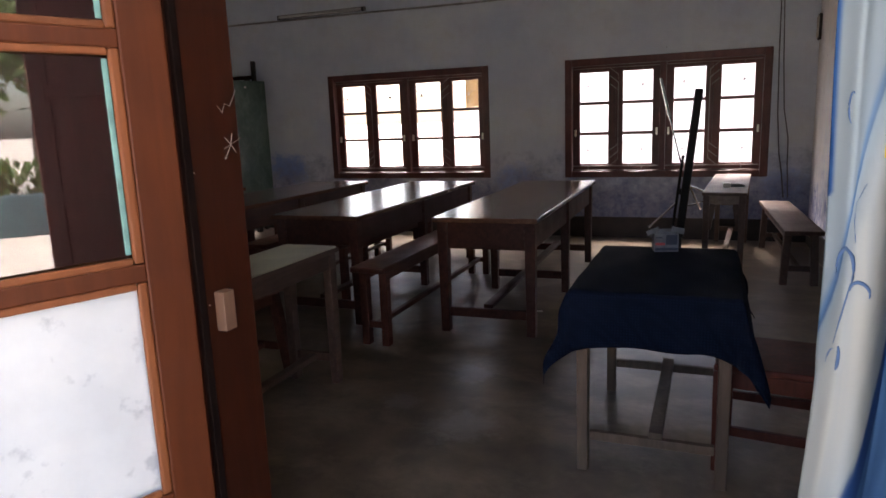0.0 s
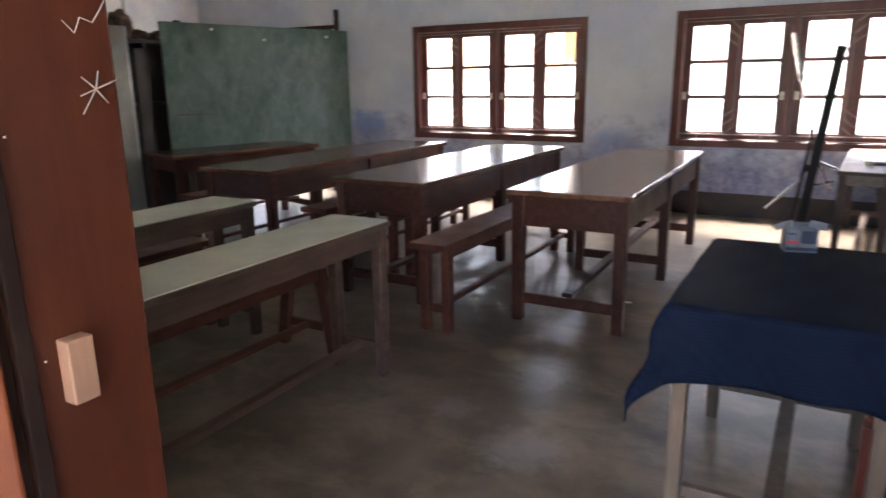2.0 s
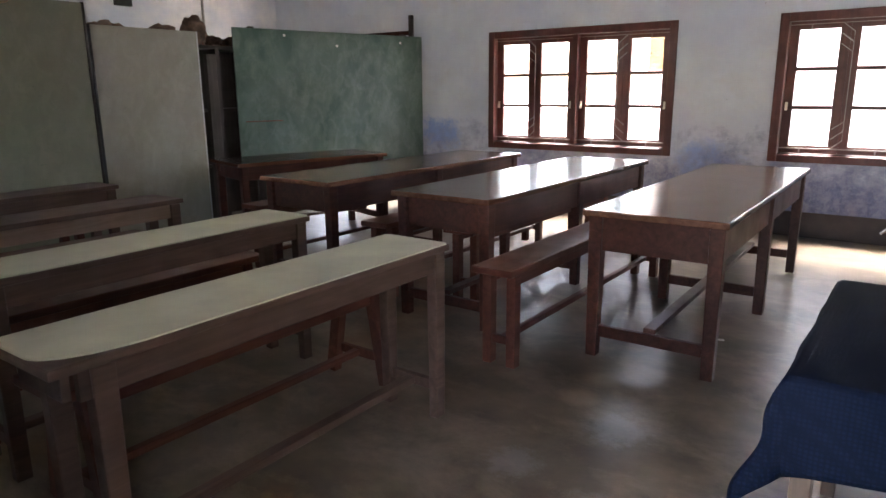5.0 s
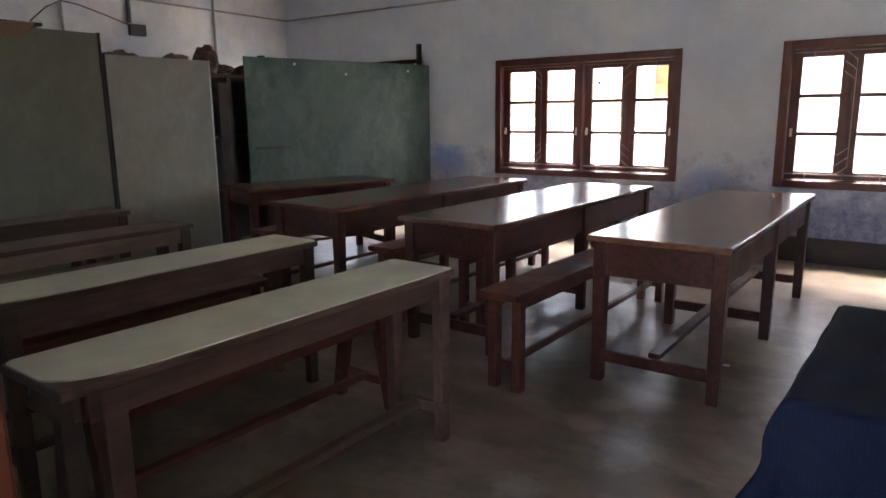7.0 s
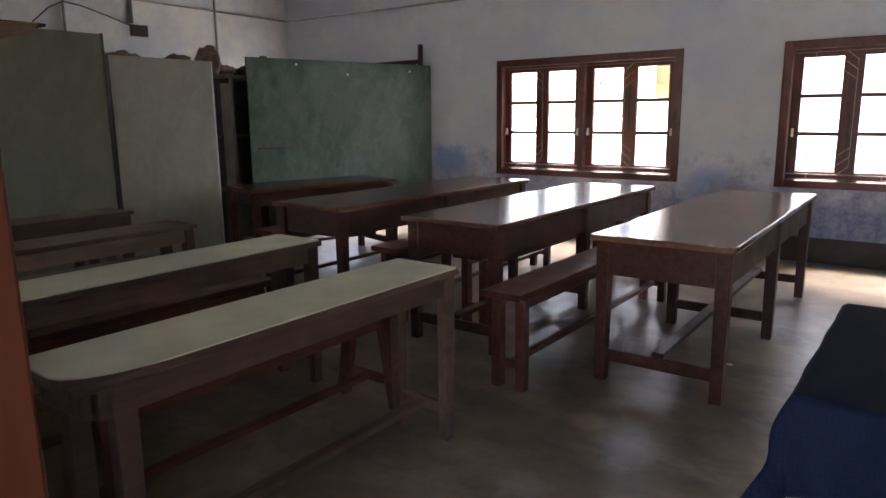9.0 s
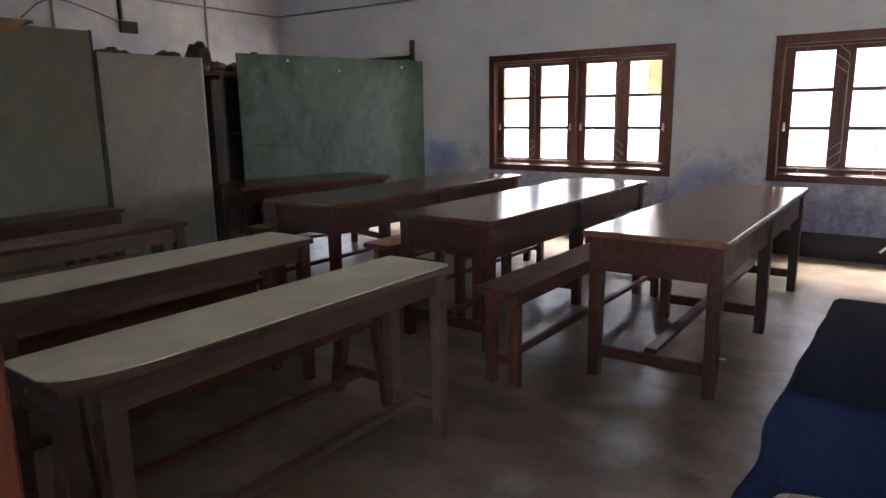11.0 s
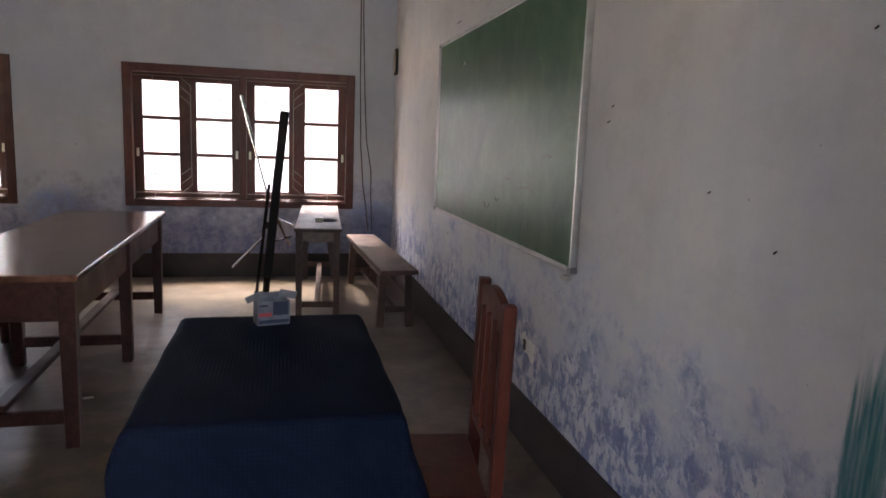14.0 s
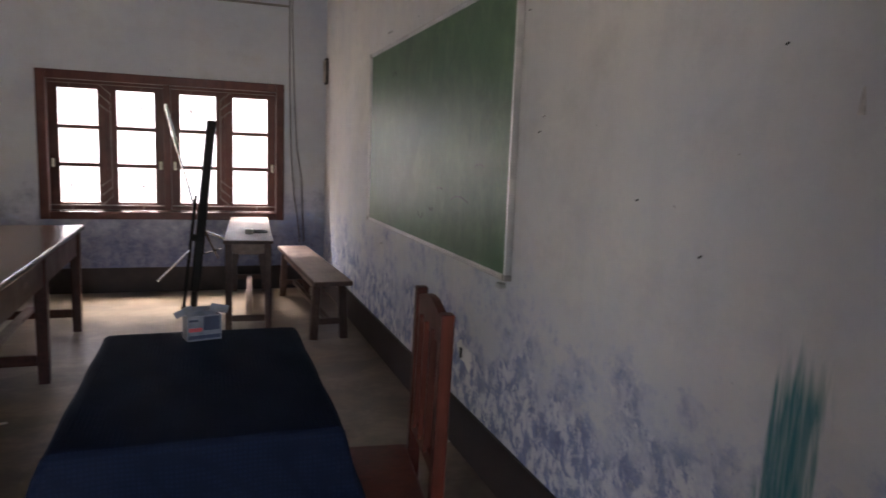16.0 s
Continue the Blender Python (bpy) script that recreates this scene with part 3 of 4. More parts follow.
def door_leaf(name, label, at, width, mat, milk, solid_panels=False):
    """A glazed leaf, hinge at the origin, running along +x."""
    d = thing(name, label, "door", at, kind="structure")
    st, th, H = 0.076, 0.038, 2.04
    fr = bmesh.new()
    slab(fr, (st / 2, 0, H / 2), (st, th, H), 0.004)
    slab(fr, (width - st / 2, 0, H / 2), (st, th, H), 0.004)
    rails = [(0.0, 0.20), (0.665, 0.735), (1.112, 1.144), (1.482, 1.511), (1.93, 2.04)]
    for a, b in rails:
        slab(fr, (width / 2, 0, (a + b) / 2), (width - 2 * st + 0.004, th - 0.002, b - a), 0.004)
    part("leaf_frame", fr, mat, d)
    for (_, a), (b, _) in zip(rails, rails[1:]):
        bead = bmesh.new()
        for s in (-1, 1):
            y = s * (th / 2 - 0.006)
            for x in (st + 0.008, width - st - 0.008):
                slab(bead, (x, y, (a + b) / 2), (0.017, 0.010, b - a), 0.004)
            for z in (a + 0.005, b - 0.005):
                slab(bead, (width / 2, y, z), (width - 2 * st - 0.034, 0.010, 0.012), 0.003)
        part("glazing_bead", bead, mat if solid_panels else M_BEAD, d, "lighter orange glazing bead")
        m = M_MILK if (a < 1.0 and milk) else M_DOORGLASS
        if a < 0.3 or solid_panels:
            part("panel", B((width / 2, 0, (a + b) / 2), (width - 2 * st, 0.014, b - a), 0.002), mat, d, "solid panel")
        else:
            if m is M_DOORGLASS:
                part("paint_line", B((st + 0.019, 0.004, (a + b) / 2), (0.009, 0.003, b - a - 0.03), 0.001), M_TEAL, d, "old teal paint along the pane edge")
            part("pane", B((width / 2, 0, (a + b) / 2), (width - 2 * st, 0.004, b - a)), m, d,
                 "whitened stained pane" if m is M_MILK else "dark tinted reflective pane")
    return d


M_BEAD = wood("faded_orange_bead", (0.15, 0.045, 0.016), (0.21, 0.068, 0.024), 0.5, "z", spec=0.25)
door_leaf("door_1", "open orange-brown glazed door leaf with whitened lower pane", pose(-1.765, RY0 - 0.165, 0.01, 0, 0, -112), 0.52, M_LEAF, True)
door_leaf("door_2", "open maroon panelled door leaf behind the curtain", pose(-0.64, RY0 - 0.180, 0.01, 0, 0, -40), 0.52, M_DARKMAROON, False, True)

part("edge_strip", B((0.523, 0, 1.02), (0.006, 0.040, 2.04), 0.002), M_PINK, bpy.data.objects["door_2"], "faded pink painted edge")
random.seed(8)
for k in range(6):
    z = 1.06 + 0.06 * k + random.uniform(-0.015, 0.015)
    part("paint_fleck", B((-1.7595, RY0 - 0.135 + random.uniform(-0.012, 0.012), z), (0.002, 0.002, random.uniform(0.002, 0.004)), 0.0006), M_CHALK, door_frame, "white paint fleck")
# no real shutter: dark panel added so the door pane has darkness behind it
pane_back = thing("window_3", "dark maroon panel added on the outer wall behind the door pane", "window shutter", pose(-2.12, RY0 - DT, 0.75), kind="structure")
part("shutter", B((0, -0.02, 0.70), (0.52, 0.03, 1.40), 0.004), M_DARKMAROON, pane_back)
part("shutter_frame", B((-0.285, -0.025, 0.70), (0.045, 0.05, 1.46), 0.005), M_DARKMAROON, pane_back, "dark painted edge of the added panel")

# curtain gathered at the side of the doorway
curtain = thing("curtain", "blue and white printed door curtain drawn to one side", "curtain")
me = bpy.data.meshes.new("curtain_cloth")
nu, nv = 150, 60
verts, faces, uvs = [], [], []
def drape(u, v):
    left = -0.722 - 0.062 * math.sin(min(1, v * 1.3) * math.pi * 0.5) - 0.014 * math.sin(v * 9)
    amp = 0.022 + 0.016 * v
    g = u + (v - 0.345) - 0.176
    front = max(0.0, min(1.0, g / 0.035))
    fold = 0.020 * front * front * (3 - 2 * front)
    return (left + u * 0.34 + 0.006 * math.sin(u * 30 + v * 2),
            RY0 + 0.085 + amp * math.sin(u * 17 + 2.2 + 0.5 * math.sin(v * 4)) + 0.006 * math.sin(u * 47 + v * 5) - 0.02 * u - fold,
            2.05 - 2.0 * v)


for j in range(nv + 1):
    for i in range(nu + 1):
        verts.append(drape(i / nu, j / nv))
        uvs.append((i / nu, j / nv))
for j in range(nv):
    for i in range(nu):
        a = j * (nu + 1) + i
        faces.append((a, a + 1, a + nu + 2, a + nu + 1))
me.from_pydata(verts, [], faces)
uvl = me.uv_layers.new(name="UVMap")
for lp in me.loops:
    uvl.data[lp.index].uv = uvs[lp.vertex_index]
for p in me.polygons:
    p.use_smooth = True
me.materials.append(M_CURTAIN)
cloth = new("curtain_cloth", me)
cloth.parent = curtain
so = cloth.modifiers.new("thickness", "SOLIDIFY")
so.thickness = 0.0025
def curl(pts, r, mat, nm, lab):
    b2 = bmesh.new()
    line = []
    for u, v in pts:
        x, y, z = drape(u, v)
        line.append((x - 0.001, y - 0.004, z))
    n2 = len(line)
    tube(b2, line, [r * (0.25 + 0.75 * math.sin(math.pi * (k + 0.5) / n2)) for k in range(n2)], 6)
    part(nm, b2, mat, curtain, lab, True)


def arc(cu, cv, ru, rv, a0, a1, n=14):
    return [(cu + ru * math.cos(radians(a0 + (a1 - a0) * k / (n - 1))), cv - rv * math.sin(radians(a0 + (a1 - a0) * k / (n - 1)))) for k in range(n)]


for pts, r in ((arc(0.075, 0.462, 0.040, 0.016, 215, -30), 0.0034), ([(0.105, 0.470), (0.085, 0.482), (0.06, 0.497), (0.04, 0.518)], 0.0013),
               (arc(0.135, 0.478, 0.034, 0.009, 165, -15), 0.0030), (arc(0.062, 0.528, 0.014, 0.010, 70, -70), 0.0028),
               (arc(0.045, 0.538, 0.024, 0.016, 95, 170), 0.0014), (arc(0.058, 0.345, 0.013, 0.011, 60, 260), 0.0022),
               ([(0.145, 0.398), (0.118, 0.412), (0.110, 0.425), (0.114, 0.44)], 0.0009)):
    curl(pts, r, M_INK, "scroll_print", "blue-grey scroll motif")
curl([(0.200, 0.362), (0.190, 0.372), (0.186, 0.380)], 0.0032, M_YELLOW, "flower_print", "yellow flower motif")
curl([(0.205, 0.360), (0.194, 0.361), (0.186, 0.365)], 0.0030, M_LEAVES, "leaf_print", "dark green leaf motif")
part("curtain_rod", tube(bmesh.new(), [(-1.80, RY0 + 0.085, 2.06), (-0.30, RY0 + 0.085, 2.06)], 0.009), M_ALU, curtain)


# ---------------- tables, desks and benches ----------------
def study_table(name, label, at, W, L, H, apron, legs, group):
    t = thing(name, label, "table", at, group)
    part("tabletop", B((0, 0, H - 0.016), (W, L, 0.032), 0.007), M_TOP, t)
    ap = bmesh.new()
    ix, iy = W / 2 - 0.055, L / 2 - 0.07
    for s in (-1, 1):
        slab(ap, (s * ix, 0, H - 0.032 - apron / 2), (0.026, 2 * iy - 0.06, apron), 0.003)
        slab(ap, (0, s * iy, H - 0.032 - apron / 2), (2 * ix - 0.06, 0.026, apron), 0.003)
    part("apron", ap, M_TABLE, t)
    ys = [-iy + 2 * iy * k / (legs - 1) for k in range(legs)]
    for y in ys:
        for s in (-1, 1):
            part("leg", B((s * ix, y, (H - 0.033) / 2), (0.068, 0.068, H - 0.033), 0.005, taper=0.82), M_TABLE, t)
        part("stretcher", B((0, y, 0.135), (2 * ix - 0.06, 0.028, 0.06), 0.004), M_TABLE, t)
    part("long_stretcher", B((0, 0, 0.179), (0.06, 2 * iy - 0.002, 0.026), 0.004), M_TABLE, t)
    return t


def bench(name, label, at, W, L, H, mat, group, splay=0.03, inset=0.16):
    t = thing(name, label, "bench", at, group)
    part("seat", B((0, 0, H - 0.017), (W, L, 0.034), 0.006), mat, t)
    ap = bmesh.new()
    for s in (-1, 1):
        slab(ap, (s * (W / 2 - 0.045), 0, H - 0.034 - 0.032), (0.02, L - 2 * inset - 0.05, 0.064), 0.003)
    part("apron", ap, mat, t)
    for sy in (-1, 1):
        y = sy * (L / 2 - inset)
        for sx in (-1, 1):
            lg = beam(bmesh.new(), (sx * (W / 2 - 0.045 + splay), y, 0), (sx * (W / 2 - 0.045), y, H - 0.034), 0.05, 0.055, 0.004)
            part("leg", lg, mat, t)
        part("stretcher", B((0, y, 0.13), (W - 0.07, 0.024, 0.042), 0.003), mat, t)
    part("long_stretcher", B((0, 0, 0.13), (0.035, L - 2 * inset - 0.02, 0.03), 0.003), mat, t)
    return t


def sheet(W, L, z0, z1):
    """A thin sheet with rounded corners, one of them broken away."""
    out = []
    for cx_, cy_, rad, a0 in ((1, 1, 0.02, 0), (-1, 1, 0.02, 90), (-1, -1, 0.03, 180)):
        for k in range(5):
            a = radians(a0 + 22.5 * k)
            out.append((cx_ * (W / 2 - rad) + rad * math.cos(a), cy_ * (L / 2 - rad) + rad * math.sin(a)))
    for u, v in ((0.115, 0.0), (0.085, 0.012), (0.05, 0.05), (0.022, 0.11), (0.006, 0.19), (0.0, 0.24)):
        out.append((W / 2 - u, -L / 2 + v))
    b = bmesh.new()
    lo = [b.verts.new((x, y, z0)) for x, y in out]
    hi = [b.verts.new((x, y, z1)) for x, y in out]
    b.faces.new(hi)
    b.faces.new(lo[::-1])
    for k in range(len(out)):
        n = (k + 1) % len(out)
        b.faces.new((lo[k], lo[n], hi[n], hi[k]))
    return b


def desk(name, label, at, W, L, H, topmat, group):
    t = thing(name, label, "desk", at, group)
    part("top_board", B((0, 0, H - 0.022), (W, L, 0.026), 0.006), M_DESKWOOD, t)
    if topmat is not None:
        part("laminate", sheet(W - 0.008, L - 0.012, H - 0.009, H - 0.004), topmat, t, "pale laminate sheet with a broken corner")
    ap = bmesh.new()
    for s in (-1, 1):
        slab(ap, (s * (W / 2 - 0.03), 0, H - 0.035 - 0.04), (0.022, L - 0.14, 0.08), 0.003)
        slab(ap, (0, s * (L / 2 - 0.055), H - 0.035 - 0.04), (W - 0.10, 0.022, 0.08), 0.003)
    part("apron", ap, M_DESKWOOD, t)
    for sy in (-1, 1):
        inset = 0.05 if sy > 0 or topmat is None else 0.13
        for sx in (-1, 1):
            part("leg", B((sx * (W / 2 - 0.035), sy * (L / 2 - inset), (H - 0.036) / 2), (0.05, 0.062, H - 0.036), 0.005, taper=0.85), M_DESKWOOD, t)
        part("stretcher", B((0, sy * (L / 2 - inset), 0.14), (W - 0.115, 0.026, 0.045), 0.003), M_DESKWOOD, t)
    off = 0.0 if topmat is None else 0.04
    part("long_stretcher", B((0, off, 0.14), (0.045, L - 0.13 - 2 * off, 0.03), 0.003), M_DESKWOOD, t)
    return t


table = study_table("study_table", "long dark varnished study table with deep apron", pose(-2.245, -2.52, 0, 0, 0, 0.9), 0.68, 2.43, 0.76, 0.175, 3,
                    "long study tables")
copy_thing(table, pose(-3.43, -2.55, 0, 0, 0, 0.1))
copy_thing(table, pose(-4.64, -2.52, 0, 0, 0, -0.5))
study_table("small_table", "dark wooden table before the loose green board", pose(-6.03, -2.40, 0, 0, 0, -15.5), 0.66, 1.50, 0.74, 0.12, 2, "")

bench_a = bench("bench", "brown wooden bench beside a study table", pose(-2.83, -3.05, 0), 0.225, 2.2, 0.51, M_BENCH, "study table benches", 0.0, 0.10)
for x, y in ((-4.06, -2.5), (-5.28, -2.5)):
    copy_thing(bench_a, pose(x, y, 0))
bench_p = bench("bench", "bench with pale laminate seat pushed under a study table", pose(-3.545, -2.30, 0), 0.225, 2.2, 0.49, M_BENCH, "study table benches", 0.0, 0.10)
part("laminate", B((0, 0, 0.4915), (0.217, 2.19, 0.004), 0.001), M_BENCHLAM, bench_p, "pale worn laminate sheet")

desk_a = desk("narrow_desk", "long narrow classroom desk with pale laminate top", pose(-2.883, -5.39, 0, 0, 0, 0.3), 0.325, 1.53, 0.743, M_FORMICA, "narrow classroom desks")
copy_thing(desk_a, pose(-3.81, -5.27, 0, 0, 0, 0.5))
row3 = desk("narrow_desk", "long narrow worn wooden classroom desk", pose(-4.81, -5.31, 0, 0, 0, 1.5), 0.30, 1.56, 0.745, None, "narrow classroom desks")
row3.children[0].data.materials[0] = M_DESKTOP
desk("narrow_desk", "long narrow dark classroom desk in the back row", pose(-5.69, -5.18, 0, 0, 0, 2), 0.30, 1.5, 0.745, None, "narrow classroom desks")
bench_b = bench("bench", "dark low bench behind a classroom desk", pose(-3.30, -5.22, 0), 0.28, 1.5, 0.48, M_BENCH, "classroom benches", 0.075, 0.10)
for x, y in ((-4.2, -5.22), (-5.15, -5.25), (-6.05, -5.2)):
    copy_thing(bench_b, pose(x, y, 0))

# by the window on the board side
side = desk("narrow_desk", "narrow worn wooden desk by the window", pose(-0.77, -0.93, 0, 0, 0, -3.5), 0.34, 1.74, 0.715, None, "")
side.children[0].data.materials[0] = M_DESKTOP
bench("bench", "narrow worn bench along the board wall", pose(-0.30, -1.14, 0, 0, 0, 2.2), 0.27, 1.86, 0.45, M_DESKWOOD, "", 0.02, 0.16).children[0].data.materials[0] = M_DESKTOP

for sx in (-1, 1):
    br = beam(bmesh.new(), (sx * 0.085, -0.82, 0.61), (sx * 0.118, -0.82, 0.40), 0.05, 0.045, 0.004)
    part("leg_bracket", br, M_DESKWOOD, side)

# small tape roll and coil on the side desk
tape = bmesh.new()
ring = [(-0.72 + 0.055 * math.cos(a), -1.42 + 0.055 * math.sin(a), 0.726) for a in [2 * math.pi * k / 24 for k in range(25)]]
tube(tape, ring, 0.008, 8)
solid("cable_coil", tape, M_CABLE, "small dark coil of wire lying on the desk", "cable", smooth=True)
solid("adapter", B((-0.80, -1.50, 0.735), (0.06, 0.05, 0.038), 0.006), M_SOCKET, "small pale plug adapter on the desk", "adapter")

for x, y, r in ((-2.03, -3.10, 20),):
    solid("paper_scrap", B((0, 0, 0.002), (0.05, 0.022, 0.003), 0.001, Euler((0.06, 0.04, 0)).to_matrix()), M_CHALK, "small torn white paper scrap on the floor", "paper",
          at=pose(x, y, 0.0005, 0, 0, r))

# ---------------- teacher's table with cloth ----------------
tt = thing("teacher_table", "light weathered wooden table under a cloth", "table", pose(-1.105, -4.775, 0))
TW, TL, TH = 0.56, 0.88, 0.722
part("tabletop", B((0, 0, TH - 0.015), (TW, TL, 0.03), 0.004), M_RAWLEG, tt)
for sx in (-1, 1):
    for sy in (-1, 1):
        part("leg", B((sx * (TW / 2 - 0.03), sy * (TL / 2 - 0.035), (TH - 0.03) / 2), (0.046, 0.046, TH - 0.03), 0.004, taper=0.9), M_RAWLEG, tt)
for sy in (-1, 1):
    part("stretcher", B((0, sy * (TL / 2 - 0.035), 0.145), (TW - 0.11, 0.026, 0.036), 0.003), M_RAWLEG, tt)
part("long_stretcher", B((0.02, 0, 0.176), (0.05, TL - 0.05, 0.024), 0.003), M_RAWLEG, tt)

me = bpy.data.meshes.new("table_cloth")
cx, cy = -1.105, -4.775
hx, hy = TW / 2 + 0.008, TL / 2 + 0.008
ex, ey = 0.29, 0.24          # overhang at the sides and at the ends
nx, ny = 64, 84
verts, faces = [], []
for j in range(ny + 1):
    for i in range(nx + 1):
        sx = -(hx + ex) + 2 * (hx + ex) * i / nx
        sy = -(hy + ey) + 2 * (hy + ey) * j / ny
        ox, oy = max(0, abs(sx) - hx), max(0, abs(sy) - hy)
        gx, gy = math.copysign(min(abs(sx), hx), sx), math.copysign(min(abs(sy), hy), sy)
        o = (ox ** 2.6 + oy ** 2.6) ** (1 / 2.6)
        near = 1.0 if ox and oy else max(0.0, min(1.0, 1 - (hx - abs(sx)) / 0.14 if oy else 1 - (hy - abs(sy)) / 0.14))
        if o > 0:
            corner = min(ox, oy) / o
            drop = o * (0.88 + 0.15 * near * near) - 0.012 * (1 - math.exp(-o / 0.01))
            out = 0.012 * (1 - math.exp(-o / 0.012)) + (0.05 + 0.10 * (ox / o) ** 2) * o + corner * 0.26 * o
            wave = 0.012 * math.sin(sx * 23 + sy * 19) * min(1, o / 0.15)
            gx += ox / o * (out + wave)
            gy += math.copysign(1, sy) * oy / o * (out + wave) if oy else 0
            if ox:
                gx = math.copysign(abs(math.copysign(min(abs(sx), hx), sx)) + ox / o * (out + wave), sx)
            z = TH + 0.006 - drop
        else:
            z = TH + 0.006 + 0.0015 * math.sin(sx * 31) * math.sin(sy * 17)
        verts.append((gx, gy, z))
for j in range(ny):
    for i in range(nx):
        a = j * (nx + 1) + i
        faces.append((a, a + 1, a + nx + 2, a + nx + 1))
me.from_pydata(verts, [], faces)
for p in me.polygons:
    p.use_smooth = True
me.materials.append(M_CLOTH)
tc = tagged(new("tablecloth", me), "navy blue woven tablecloth draped over the table", "tablecloth")
tc.matrix_basis = pose(cx, cy, 0)
so = tc.modifiers.new("thickness", "SOLIDIFY")
so.thickness = 0.003
so.offset = 1.0

# open printed carton on the cloth
carton = thing("carton", "small open printed cardboard carton on the tablecloth", "box", pose(-1.112, -4.42, TH + 0.011, 0, 0, 14))
bw, bd, bh = 0.104, 0.065, 0.08
sh = bmesh.new()
slab(sh, (0, 0, 0.001), (bw, bd, 0.002))
for s in (-1, 1):
    slab(sh, (s * bw / 2, 0, bh / 2), (0.002, bd, bh))
    slab(sh, (0, s * bd / 2, bh / 2), (bw, 0.002, bh))
part("shell", sh, M_BOXWHITE, carton)
for nm, a, b in (("flap", (-bw / 2, 0, bh), (-bw / 2 - 0.008, 0, bh + 0.02)), ("flap", (bw / 2, 0, bh), (bw / 2 + 0.006, 0, bh + 0.026))):
    part(nm, beam(bmesh.new(), a, b, 0.002, bd * 0.9, 0), M_BOXWHITE, carton)
part("flap", beam(bmesh.new(), (0, bd / 2, bh), (0, bd / 2 + 0.02, bh + 0.012), bw * 0.9, 0.002, 0), M_BOXWHITE, carton)
pr = bmesh.new()
slab(pr, (0.022, -bd / 2 - 0.0015, 0.055), (0.05, 0.001, 0.045), 0)
slab(pr, (0.0, -bd / 2 - 0.0015, 0.012), (0.10, 0.001, 0.012), 0)
part("print", pr, M_BOXBLUE, carton, "dark blue printed picture")
part("print", B((-0.028, -bd / 2 - 0.0015, 0.036), (0.042, 0.001, 0.012)), M_BOXRED, carton, "red printed bar")
part("print", B((-0.034, -bd / 2 - 0.0015, 0.066), (0.028, 0.001, 0.007)), M_BOXBLUE, carton)

# ---------------- chair ----------------
ch = thing("wooden_chair", "red-brown varnished wooden chair facing the cloth-covered table", "chair", pose(-0.505, -4.905, 0, 0, 0, -7))
cd, cwid, sh_ = 0.345, 0.40, 0.43
part("seat", B((-0.02 - cd / 2, 0, sh_ - 0.012), (cd, cwid, 0.026), 0.008), M_CHAIR, ch)
for s in (-1, 1):
    y = s * (cwid / 2 - 0.02)
    post = beam(bmesh.new(), (-0.012, y, 0), (0.0, y, sh_), 0.042, 0.04, 0.004)
    beam(post, (0.0, y, sh_ - 0.005), (0.012, y, 0.945), 0.040, 0.036, 0.005)
    part("back_post", post, M_CHAIR, ch)
    part("leg", B((-cd, y, (sh_ - 0.026) / 2), (0.042, 0.042, sh_ - 0.026), 0.004, taper=0.85), M_CHAIR, ch)
    part("side_stretcher", B((-cd / 2 - 0.01, y, 0.17), (cd - 0.04, 0.022, 0.036), 0.003), M_CHAIR, ch)
    part("side_rail", B((-cd / 2 - 0.01, y, sh_ - 0.057), (cd - 0.045, 0.022, 0.062), 0.003), M_CHAIR, ch)
part("front_rail", B((-cd, 0, sh_ - 0.057), (0.022, cwid - 0.085, 0.062), 0.003), M_CHAIR, ch)
part("back_rail", B((0.0, 0, sh_ + 0.09), (0.022, cwid - 0.075, 0.05), 0.004), M_CHAIR, ch)
cr = bmesh.new()
hw = cwid / 2 - 0.038
prof = [(-hw, 0.855), (hw, 0.855)] + [(hw * (1 - 2 * k / 12), 0.922 + 0.030 * math.sin(math.pi * k / 12)) for k in range(13)]
fa = [cr.verts.new((0.001, y, z)) for y, z in prof]
fb = [cr.verts.new((0.023, y, z)) for y, z in prof]
cr.faces.new(fa)
cr.faces.new(fb[::-1])
for k in range(len(prof)):
    cr.faces.new((fa[k], fb[k], fb[(k + 1) % len(prof)], fa[(k + 1) % len(prof)]))
part("crest_rail", cr, M_CHAIR, ch)
for k in (-1, 0, 1):
    sl = beam(bmesh.new(), (0.001, k * 0.085, sh_ + 0.10), (0.011, k * 0.085, 0.88), 0.012, 0.045, 0.003)
    part("back_slat", sl, M_CHAIR, ch)

# ---------------- folded tripod screen by the window ----------------
ts = thing("tripod_screen", "folded projector screen on a tripod standing before the window", "projector screen", pose(-1.21, -0.82, 0))
Lb, Lt = Vector((0.0, 0.0, 0.02)), Vector((0.155, 0.0, 1.56))
part("screen_case", beam(bmesh.new(), Lb + (Lt - Lb) * 0.09, Lt, 0.078, 0.075, 0.014), M_BLACK, ts, "long black screen case")
part("pole", tube(bmesh.new(), [(-0.075, 0.03, 0.02), (-0.03, 0.03, 0.42), (0.03, 0.03, 0.95)], 0.014, 10), M_BLACK, ts)
hub = Vector((0.03, 0.04, 0.60))
part("collar", B(hub, (0.06, 0.05, 0.06), 0.01), M_BLACK, ts)
for p, q in (((-0.02, 0.03, 0.50), (-0.27, -0.02, 0.25)), ((0.09, 0.03, 0.66), (0.25, 0.10, 0.58)), ((0.10, 0.03, 0.64), (0.20, 0.1, 0.42))):
    part("leg", tube(bmesh.new(), [p, q], 0.011, 8), M_CHROME, ts, "chromed tripod leg")
part("foot", tube(bmesh.new(), [(-0.075, 0.03, 0.0), (-0.075, 0.03, 0.03)], 0.02, 10), M_BLACK, ts)
